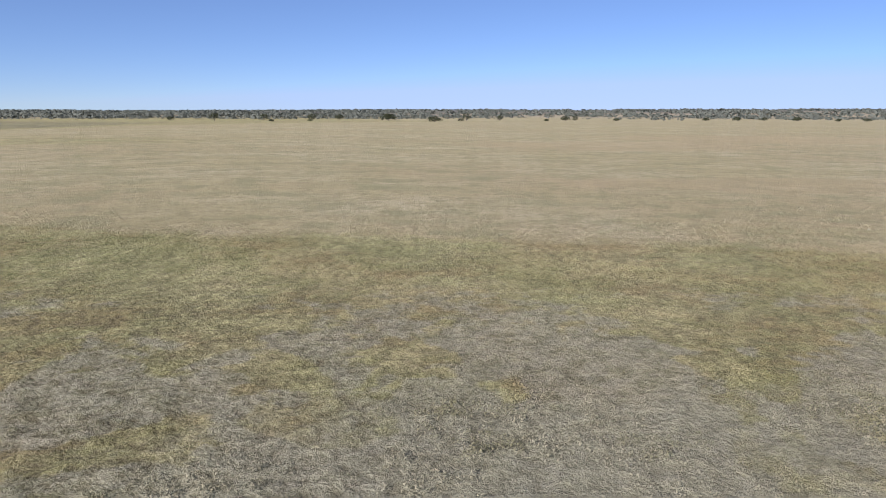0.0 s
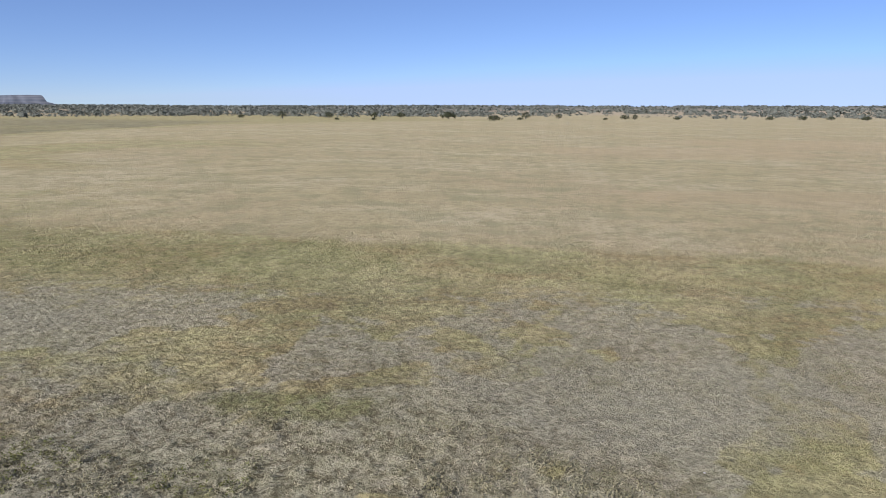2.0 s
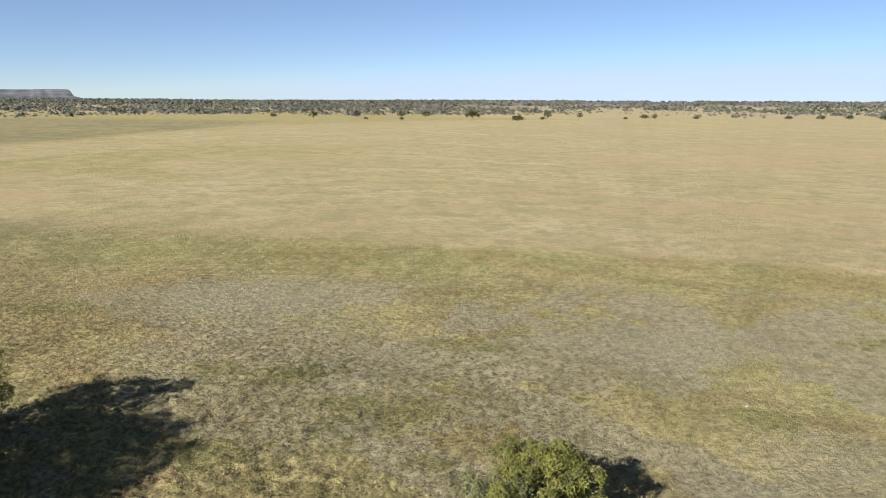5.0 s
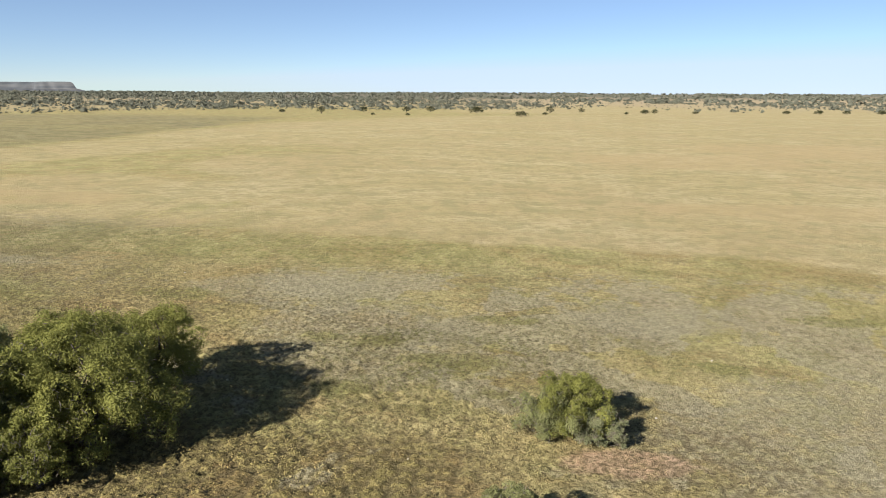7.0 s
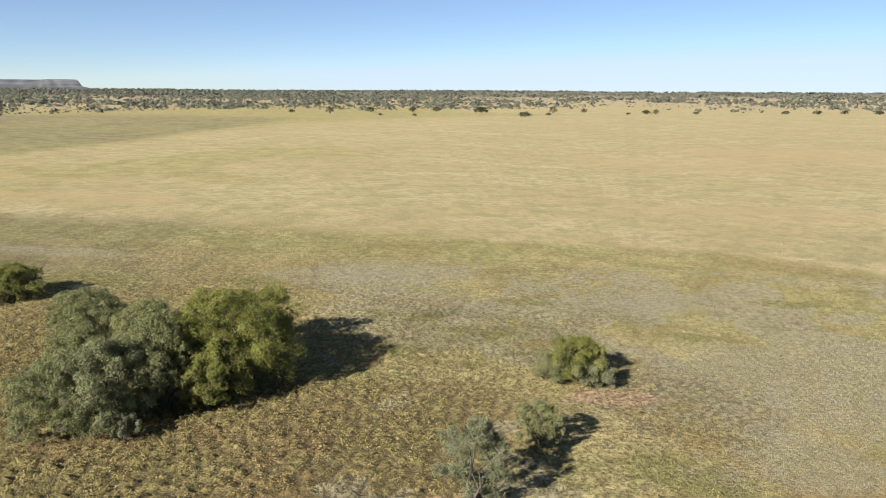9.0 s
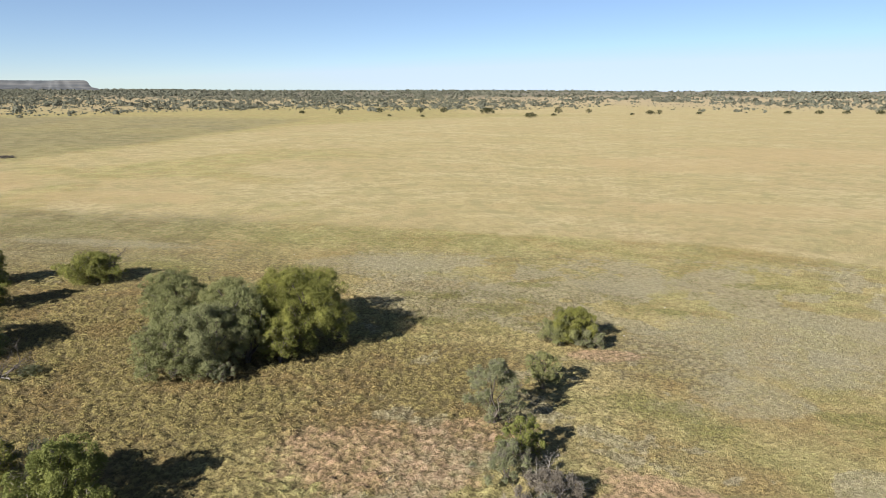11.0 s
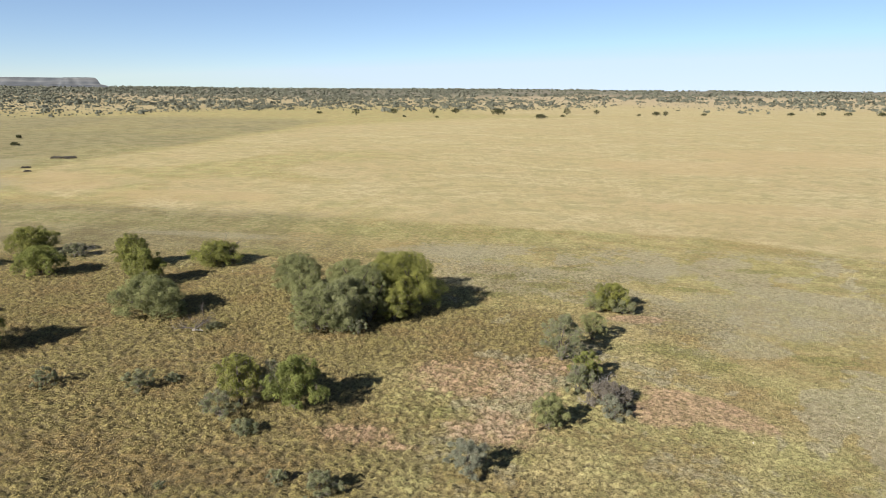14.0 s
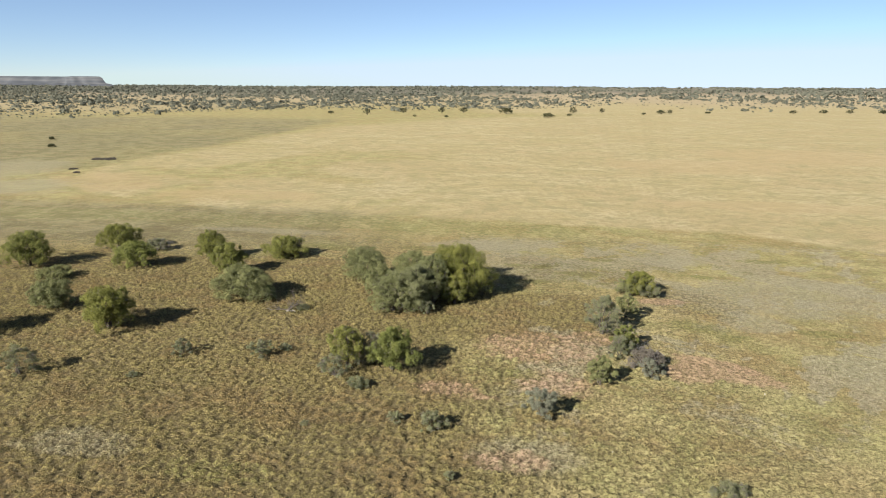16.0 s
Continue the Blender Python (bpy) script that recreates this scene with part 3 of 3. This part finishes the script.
# The big clump of acacias
GROVE = "acacias of the grove"
for label, x, y, r, h, leaf, n, low, bare in (
    ("broad yellow-green acacia with a round dense crown", -48.2, -16.4, 7.0, 10.9, "green", 23000, 0.03, 0.05),
    ("tall olive acacia in the middle of the grove", -52.6, -22.6, 3.9, 10.2, "olive", 11000, 0.06, 0.10),
    ("grey-olive acacia reaching down to the grass", -55.6, -27.8, 4.6, 9.2, "grove", 13000, 0.02, 0.15),
    ("low grey-olive acacia with drooping branches", -59.8, -29.0, 4.1, 7.6, "olive", 11000, 0.02, 0.20),
    ("dense olive acacia among its neighbours", -58.2, -15.0, 4.8, 9.3, "olive", 11000, 0.08, 0.05),
    ("olive acacia standing slightly apart from the grove", -70.6, -7.6, 4.9, 7.9, "olive", 11000, 0.04, 0.06),
    ("yellow-green acacia at the back of the grove", -48.6, -3.6, 4.4, 7.7, "green", 8000, 0.08, 0.03),
    ("low green acacia at the foot of a taller one", -48.0, -22.6, 2.8, 6.0, "green", 4500, 0.02, 0.20),
    ("olive acacia on the outer side of the grove", -64.6, -18.6, 3.6, 6.4, "olive", 6500, 0.04, 0.10),
):
    make_tree("acacia_tree", label, x, y, r, h, leaf, n, 0.27, low, 14, 0.85, GROVE, "tree", bare)
make_tree("grey_shrub", "grey twiggy shrub under the grove's edge", -52.6, -30.2, 1.4, 2.4, "grey", 1500, 0.2, 0.0, 6, 0.9, "grey shrubs", "shrub", 0.6, fill=0.8)

# Scattered trees
SCATTER = "scattered veld trees"
for label, x, y, r, h, leaf, n in (
    ("rounded green acacia with a short dark trunk", -155.4, -8.6, 5.6, 8.6, "green", 6000),
    ("green acacia with a wide crown", -143.7, 11.8, 5.2, 6.6, "green", 5000),
    ("yellow-green acacia with a low round crown", -129.4, -5.5, 4.8, 6.0, "bright", 5000),
    ("small low green bush-like tree", -141.8, -17.7, 3.6, 2.6, "olive", 2500),
    ("grey-green tree with a loose crown", -127.9, -38.1, 3.9, 5.8, "olive", 4500),
    ("olive acacia with a domed crown", -109.6, -48.0, 4.9, 7.4, "green", 6500),
    ("slim upright green acacia", -115.0, 6.0, 3.7, 7.0, "green", 4500),
    ("large olive acacia with branches to the ground", -92.9, -25.0, 6.2, 6.8, "olive", 9000),
    ("middling green acacia beside a larger one", -104.2, -7.2, 4.1, 7.2, "green", 5000),
    ("low yellow-green acacia beside bare branches", -97.0, 11.2, 4.9, 5.2, "green", 4500),
    ("green acacia standing at the clearing's edge", -132.8, -55.1, 5.0, 6.8, "green", 5000),
):
    make_tree("acacia_tree", label, x, y, r, h, leaf, int(n * 1.35), 0.34, 0.03, 13, 0.85, SCATTER, "tree", 0.08)

# Pair of bright trees with grey scrub
make_tree("thorn_tree", "bright green thorn tree with bare lower twigs", -61.2, -59.0, 3.0, 6.7, "green", 5000, 0.26, 0.30, 11, 0.8, "pair of thorn trees", "tree", 0.35)
make_tree("thorn_tree", "bright green round thorn tree", -53.9, -59.0, 3.8, 6.5, "bright", 8000, 0.26, 0.10, 12, 0.85, "pair of thorn trees", "tree", 0.06)
make_tree("dry_shrub", "leafless grey shrub behind green thorn trees", -57.6, -56.5, 3.2, 5.0, "grey", 2600, 0.22, 0.05, 9, 0.8, "", "shrub", 1.4, fill=0.8)
make_tree("dry_shrub", "grey twiggy shrub under a thorn tree", -62.2, -62.8, 2.6, 3.2, "grey", 1500, 0.20, 0.03, 7, 0.8, "", "shrub", 0.9, fill=0.8)
make_tree("grey_shrub", "small grey-green shrub in short grass", -57.5, -66.1, 1.7, 1.7, "grey", 2200, 0.18, 0.0, 7, 0.8, "grey shrubs", "shrub", 0.3, fill=0.8)

# Shrubs
SHRUB = "grey shrubs"
make_tree("bush", "rounded green bush with grey twigs at its foot", -8.5, -8.0, 3.2, 5.2, "green", 8000, 0.22, 0.02, 9, 0.85, "", "bush", 0.1)
make_tree("bush", "low olive bush leaning on a taller one", -10.8, -8.6, 2.9, 3.8, "olive", 4500, 0.22, 0.0, 8, 0.8, "", "bush", 0.35)
make_tree("bush", "low grey-green bush beside a green one", -6.7, -9.9, 2.3, 3.0, "grey", 3600, 0.2, 0.0, 8, 0.9, "", "bush", 0.5, fill=0.7)
make_tree("grey_shrub", "tall wispy grey-green shrub", -18.8, -35.4, 3.5, 7.2, "grey", 6500, 0.20, 0.05, 9, 0.9, SHRUB, "shrub", 0.5, fill=0.8)
make_tree("bush", "small green bush casting a dark shadow", -13.4, -25.8, 2.2, 4.6, "olive", 3000, 0.22, 0.05, 7, 0.8, "", "bush", 0.2)
make_tree("bush", "light green small bush among grey shrubs", -15.4, -43.0, 2.2, 4.2, "bright", 3200, 0.22, 0.05, 7, 0.8, "", "bush", 0.3)
make_tree("grey_shrub", "pale wispy grey shrub", -17.0, -47.5, 2.6, 3.6, "grey", 3600, 0.18, 0.0, 7, 0.8, SHRUB, "shrub", 0.6, fill=0.8)
make_tree("bush", "round dark green bush", -21.1, -58.8, 2.0, 4.5, "olive", 5000, 0.20, 0.0, 8, 0.9, "", "bush", 0.1)
make_tree("grey_shrub", "grey-green shrub beside dead branches", -12.9, -54.8, 2.1, 2.9, "blue", 2600, 0.18, 0.0, 7, 0.8, SHRUB, "shrub", 0.3, fill=0.8)
make_tree("grey_shrub", "round blue-grey shrub on open grass", -30.1, -70.9, 2.2, 4.0, "blue", 6500, 0.17, 0.0, 9, 0.9, SHRUB, "shrub", 0.2, fill=0.8)
for x, y, r, h, n in ((-44.7, -77.3, 2.0, 2.6, 2600), (-49.8, -75.8, 1.2, 1.4, 1200), (-90.4, -57.3, 1.8, 2.8, 2000), (-76.7, -56.7, 2.0, 3.0, 2400),
                      (-93.4, -67.3, 0.9, 0.7, 800), (-73.7, -53.2, 1.1, 1.4, 900), (-111.1, -69.5, 2.8, 4.8, 3600), (-40.8, -89.0, 0.7, 0.8, 700),
                      (-9.1, -88.1, 2.2, 1.5, 2200), (-61.8, -78.5, 0.8, 0.5, 600)):
    make_tree("grey_shrub", "low grey twiggy shrub in brown grass", x, y, r, h, "grey", n, 0.18, 0.0, 7, 0.8, SHRUB, "shrub", 0.5, fill=0.8)

# Dead wood
branch_tree("dead_bush", "tangled dead grey bush with bleached branches", -13.4, -50.6, 4.4, 2.4, 3, MAT_DEAD, "dead bush", depth=5)
make_tree("dry_shrub", "heap of thin dead grey branches", -13.0, -50.8, 3.0, 3.0, "twig", 1800, 0.24, 0.0, 8, 0.8, "", "shrub", 1.2, fill=0.8)
branch_tree("dead_tree", "bare dead tree standing behind a green one", -95.0, 15.5, 6.4, 0.5, 5, MAT_BARK, "dead tree")
branch_tree("dead_bush", "dead grey bush beside acacias", -132.2, 13.5, 3.6, 1.3, 8, MAT_DEAD, "dead bush")
make_tree("dry_shrub", "dark grey twiggy shrub beside acacias", -133.6, 12.6, 3.0, 3.2, "grey", 1600, 0.26, 0.0, 8, 0.8, "", "shrub", 1.0, fill=0.8)
branch_tree("fallen_branches", "dark dry fallen branches lying in the grass", -81.0, -31.8, 5.0, 3.4, 12, MAT_BARK, "dead wood", depth=4)
make_tree("grey_shrub", "small grey shrub beside fallen branches", -78.0, -31.0, 1.3, 1.2, "grey", 900, 0.18, 0.0, 6, 0.8, "grey shrubs", "shrub", 0.5, fill=0.8)


def fallen_log(x, y, length, rad, turn):
    root = new("fallen_log")
    root.matrix_basis = pose(x, y, float(ground_height(np.array(x), np.array(y))) + rad * 0.8, 0, 0, turn)
    tagged(root, "bleached white log lying among dry branches", "log")
    tube_part("stem", bent((-length / 2, 0, 0), (length / 2, 0, 0.15), 6, 0.08), np.linspace(rad, rad * 0.5, 6), MAT_DEAD, root, 8)
    tube_part("stub", bent((0, 0, 0), (length * 0.15, length * 0.2, 0.5), 3), [rad * 0.5, rad * 0.35, rad * 0.2], MAT_DEAD, root, 6)
    return root


fallen_log(-79.6, -33.4, 2.0, 0.14, -12)

# ---- lone bushes on the plain and at the edge of the woods ----
def far_tree(name, label, x, y, r, h, count, group, category="tree"):
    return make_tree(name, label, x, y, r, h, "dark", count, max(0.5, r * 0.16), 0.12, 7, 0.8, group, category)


EDGE = "trees at the edge of the plain"
for x, y, r, h in ((-358, 280, 2.3, 2.4), (-397, 334, 2.2, 2.6)):
    far_tree("bush", "lone dark bush on the open plain", x, y, r, h, 500, "lone bushes", "bush")
for x, y, r, h in ((-284, 217, 3.2, 1.0), (-277, 218, 3.4, 1.3), (-268, 172, 1.7, 0.7), (-258, 160, 1.4, 0.6)):
    make_tree("brush_pile", "dark fallen brush lying on the open plain", x, y, r, h, "twig", 700, 0.5, 0.0, 6, 0.8, "brush piles", "dead wood", 0.5, fill=0.8)
for x, y, r, h in ((-271, 823, 4.6, 8.4), (-83, 940, 9.0, 8.2), (-20, 830, 6.2, 5.8), (11, 892, 3.4, 3.4), (68, 1030, 4.2, 6.5), (158, 1010, 5.5, 6.0),
                   (172, 1015, 4.0, 6.5), (20, 985, 5.0, 9.0), (128, 985, 3.0, 3.0), (-200, 800, 2.5, 2.6), (-155, 790, 2.4, 3.2), (-235, 905, 5.0, 7.0),
                   (-180, 930, 5.0, 7.5), (-150, 960, 5.5, 7.0), (240, 1060, 4.0, 3.5), (-330, 845, 4.0, 3.8), (395, 1130, 5.0, 5.0), (452, 1150, 6.0, 6.0),
                   (500, 1165, 5.0, 5.5), (560, 1180, 6.5, 6.0), (610, 1150, 4.0, 4.0), (690, 1210, 6.0, 4.5)):
    far_tree("savanna_tree", "dark rounded savanna tree on yellow grass", x, y, r * 1.15, h * 1.1, 420, EDGE)

# ---- the far woods ----
def scatter_woods():
    """Thousands of savanna trees, thicker with distance, each a heap of leaf sprays."""
    px, py = [], []
    for lo, hi, want in ((350, 1400, 2100), (1400, 2400, 3000), (2400, 4600, 8000)):
        y = np.sqrt(rng.uniform(lo * lo, hi * hi, want * 3))
        x = rng.uniform(-1, 1, len(y)) * (y * 0.78 + 350) - y * 0.11
        edge = np.interp(x, WOOD_X, WOOD_Y) + 45 * wobble(x, y, 260, 1.1)
        d = y - edge
        gaps = smooth(0.42, 0.62, patches(x, y * 0.55, 170, 4.0)) + 0.05
        right = smooth(-60, 250, x) * smooth(2600, 1500, y)
        chance = (0.12 * smooth(-170, -60, d) + 0.88 * smooth(-20, 110, d)) * (0.45 + 0.55 * smooth(200, 1200, d)) * np.clip(gaps + 0.18 * smooth(-100, -300, x), 0.02, 1) * (1 - 0.25 * right) * (1 - 0.1 * smooth(0, 400, x) * smooth(3200, 2300, y))
        keep = rng.random(len(y)) < chance
        px.append(x[keep][:want])
        py.append(y[keep][:want])
    x, y = np.concatenate(px), np.concatenate(py)
    vs, fs, total = [], [], 0
    g2 = np.random.default_rng(61)
    z = ground_height(x, y)
    for lo, hi, sprays, lobes, size in ((0, 1300, 40, 5, 0.36), (1300, 2300, 20, 4, 0.46), (2300, 5000, 9, 2, 0.8)):
        pick = (y >= lo) & (y < hi)
        n = int(pick.sum())
        if not n:
            continue
        r = 2.0 + 4.6 * rng.random(n) ** 1.6 + 1.4 * (lo > 2000)
        h = r * rng.uniform(0.85, 1.3, n)
        part_at = rng.normal(0, 0.42, (n, lobes, 3)) * (1, 1, 0.45)
        which = rng.integers(0, lobes, (n, sprays))
        d = rng.normal(0, 1, (n, sprays, 3))
        d[..., 2] = np.abs(d[..., 2]) * 0.9 - 0.2
        d /= np.linalg.norm(d, axis=2, keepdims=True)
        at = np.take_along_axis(part_at, which[..., None], 1) + d * rng.uniform(0.5, 0.72, (n, sprays, 1))
        at[..., 2] = np.maximum(at[..., 2], -0.35)
        c = np.stack([x[pick], y[pick], z[pick] + h * 0.4], -1)[:, None, :] + at * np.stack([r, r, h * 0.75], -1)[:, None, :]
        nor = d + (0, 0, 0.45) + rng.normal(0, 0.22, d.shape)
        nor /= np.linalg.norm(nor, axis=2, keepdims=True)
        a = np.cross(nor, rng.normal(0, 1, d.shape))
        a /= np.linalg.norm(a, axis=2, keepdims=True)
        b = np.cross(nor, a)
        s = (r[:, None] * size * rng.uniform(0.7, 1.3, (n, sprays)))[..., None]
        v = np.stack([c - a * s, c + b * s * 0.8, c + a * s, c - b * s * 0.8], 2).reshape(-1, 3)
        vs.append(v)
        fs.append(np.arange(len(v)).reshape(-1, 4) + total)
        total += len(v)
    for lo, hi, count in ((380, 1300, 2600), (1300, 2600, 3500)):
        sy = np.sqrt(g2.uniform(lo * lo, hi * hi, count * 3))
        sx = g2.uniform(-1, 1, len(sy)) * (sy * 0.78 + 350) - sy * 0.11
        d = sy - np.interp(sx, WOOD_X, WOOD_Y)
        pick = g2.random(len(sy)) < smooth(-30, 40, d) * (0.3 + 0.7 * smooth(0.35, 0.6, patches(sx, sy * 0.6, 120, 6.0))) * (1 - 0.6 * smooth(-60, 250, sx))
        sx, sy = sx[pick][:count], sy[pick][:count]
        n, k = len(sx), 9
        r = g2.uniform(0.8, 2.0, n)
        d3 = g2.normal(0, 1, (n, k, 3))
        d3 /= np.linalg.norm(d3, axis=2, keepdims=True)
        c = np.stack([sx, sy, ground_height(sx, sy) + r * 0.5], -1)[:, None] + d3 * np.stack([r, r, r * 0.5], -1)[:, None] * 0.8
        a = np.cross(d3, g2.normal(0, 1, d3.shape))
        a /= np.linalg.norm(a, axis=2, keepdims=True)
        b = np.cross(d3, a)
        s = r[:, None, None] * 0.55
        v = np.stack([c - a * s, c + b * s, c + a * s, c - b * s], 2).reshape(-1, 3)
        vs.append(v)
        fs.append(np.arange(len(v)).reshape(-1, 4) + total)
        total += len(v)
    me = mesh_from("far_woods", np.concatenate(vs), np.concatenate(fs), MAT_FAR_HAZED)
    at = me.attributes.new("tone", "FLOAT", "POINT")
    at.data.foreach_set("value", np.ones(total, np.float32))
    tagged(new("far_woods", me), "open woodland of dark low trees beyond the plain", "woodland", kind="stuff")


scatter_woods()


# ---- grass tussocks ----
def tussocks(name, label, n, xs, ys, tall, wide, blade, blades, seed, thin=None, fade=12, on_mounds=False, mat=MAT_GRASS):
    """Low cushions of grass sprays strewn over a stretch of the plain."""
    g = np.random.default_rng(seed)
    x, y = g.uniform(*xs, n), g.uniform(*ys, n)
    kind = sward(x, y)
    if on_mounds:
        p, q = (v.ravel() for v in np.meshgrid(np.arange(xs[0] / 0.95, xs[1] / 0.95) // 1, np.arange(ys[0] / 0.95, ys[1] / 0.95) // 1))
        x, y, n = (p + 0.1 + 0.8 * lattice(p, q, 3.0)) * 0.95, (q + 0.1 + 0.8 * lattice(p, q, 5.0)) * 0.95, len(p)
        kind = sward(x, y)
        keep = np.ones(n, bool)
    else:
        keep = g.random(n) < (0.12 + 0.33 * (1 - kind[:, 0]) + 0.6 * smooth(0.25, 0.7, kind[:, 3])) * (0.35 + 0.65 * np.maximum(kind[:, 1], kind[:, 0]))
    keep &= g.random(n) < smooth(xs[0], xs[0] + 12, x) * smooth(xs[1], xs[1] - 12, x) * smooth(ys[1], ys[1] - fade, y)
    if thin is not None:
        keep &= g.random(n) < thin(x, y)
    z4 = zones(x, y)
    keep &= g.random(n) > 1.1 * z4[:, 2]
    x, y = x[keep], y[keep]
    n = len(x)
    z = ground_height(x, y) - 0.02
    s = g.uniform(0.55, 1.2, n) * (0.7 + 0.5 * sward(x, y)[:, 1])
    d = g.normal(0, 1, (n, blades, 3))
    d[..., 2] = np.abs(d[..., 2])
    d /= np.linalg.norm(d, axis=2, keepdims=True)
    c = np.stack([x, y, z], -1)[:, None] + d * s[:, None, None] * (wide, wide, tall)
    nor = d + g.normal(0, 0.45, d.shape)
    nor /= np.linalg.norm(nor, axis=2, keepdims=True)
    a = np.cross(nor, g.normal(0, 1, d.shape))
    a /= np.linalg.norm(a, axis=2, keepdims=True)
    b = np.cross(nor, a)
    w = (blade * s[:, None] * g.uniform(0.6, 1.3, (n, blades)))[..., None]
    v = np.stack([c - a * w, c + a * w, c + b * w * 1.5], 2).reshape(-1, 3)
    me = mesh_from(name, v, np.arange(len(v)).reshape(-1, 3), mat)
    set_zone(me, x, y, blades * 3)
    tagged(new(name, me), label, "grass", kind="stuff")


tussocks("grass_tussocks", "dense fine tufts of dry olive grass", 150000, (-52, 46), (-6, 84), 0.15, 0.17, 0.032, 10, 1, None, 30)
tussocks("grass_tussocks", "scattered tufts of olive and brown grass", 110000, (-165, 85), (-108, 95), 0.20, 0.28, 0.065, 6, 2,
         lambda x, y: 1 - smooth(-50, -40, x) * smooth(44, 34, x) * smooth(-12, 0, y), 50)
tussocks("grass_tussocks", "thick rounded tufts on grass mounds", 0, (-160, 45), (-112, 4), 0.24, 0.42, 0.068, 20, 6,
         lambda x, y: 0.06 + 0.88 * sward(x, y)[:, 0], 20, True, MAT_TUFT)
tussocks("grass_tussocks", "small dark olive clumps in pale turf", 60000, (-62, 34), (-12, 52), 0.20, 0.26, 0.036, 22, 9,
         lambda x, y: smooth(0.60, 0.68, patches(x, y, 3.0, 31.0)), 15, False, MAT_DIM)


# ---- low green herbs in patches, and pale stones ----
def herbs():
    g = np.random.default_rng(31)
    c = []
    for cx, cy, r, n in ((-30, 13, 5, 90), (-26, 14, 4, 60), (-22, 4, 4, 60), (-28, -1, 5, 70), (14, 7, 4, 50), (-34, 5, 5, 50), (-14, 10, 4, 50),
                         (-24, 4, 3, 40), (-7, 2, 3, 30), (-39, -57, 6, 70), (-17, 14, 3, 30), (-80, -28, 6, 60), (24, -31, 6, 60), (-48, -33, 5, 50)):
        c.append(np.stack([g.normal(cx, r * 0.55, n), g.normal(cy, r * 0.45, n)], -1))
    c = np.concatenate(c)
    k = 16
    p = np.repeat(c, k, 0) + g.normal(0, 0.16, (len(c) * k, 2))
    z = ground_height(p[:, 0], p[:, 1]) + g.uniform(0.02, 0.3, len(p))
    up = np.tile((0.0, 0.0, 0.8), (len(p), 1))
    me = leaves_mesh("herbs", np.column_stack([p, z]), up, 0.09, LEAF["herb"])
    tagged(new("herbs", me), "low green herbs growing in patches", "herbs", kind="stuff")


def stones():
    g = np.random.default_rng(41)
    bm = bmesh.new()
    for _ in range(26):
        x, y = g.uniform(-120, 30), g.uniform(-100, 45)
        r = g.uniform(0.05, 0.13)
        m = Matrix.Translation((x, y, float(ground_height(np.array(x), np.array(y))) + r * 0.6)) @ Euler(g.uniform(0, 3, 3)).to_matrix().to_4x4()
        bmesh.ops.create_icosphere(bm, subdivisions=1, radius=r, matrix=m @ Matrix.Diagonal((1.4, 1, 0.7, 1)))
    me = bpy.data.meshes.new("stones")
    bm.to_mesh(me)
    me.materials.append(MAT_STONE)
    tagged(new("stones", me), "small pale stones strewn in the grass", "stones", kind="stuff")


herbs()
stones()
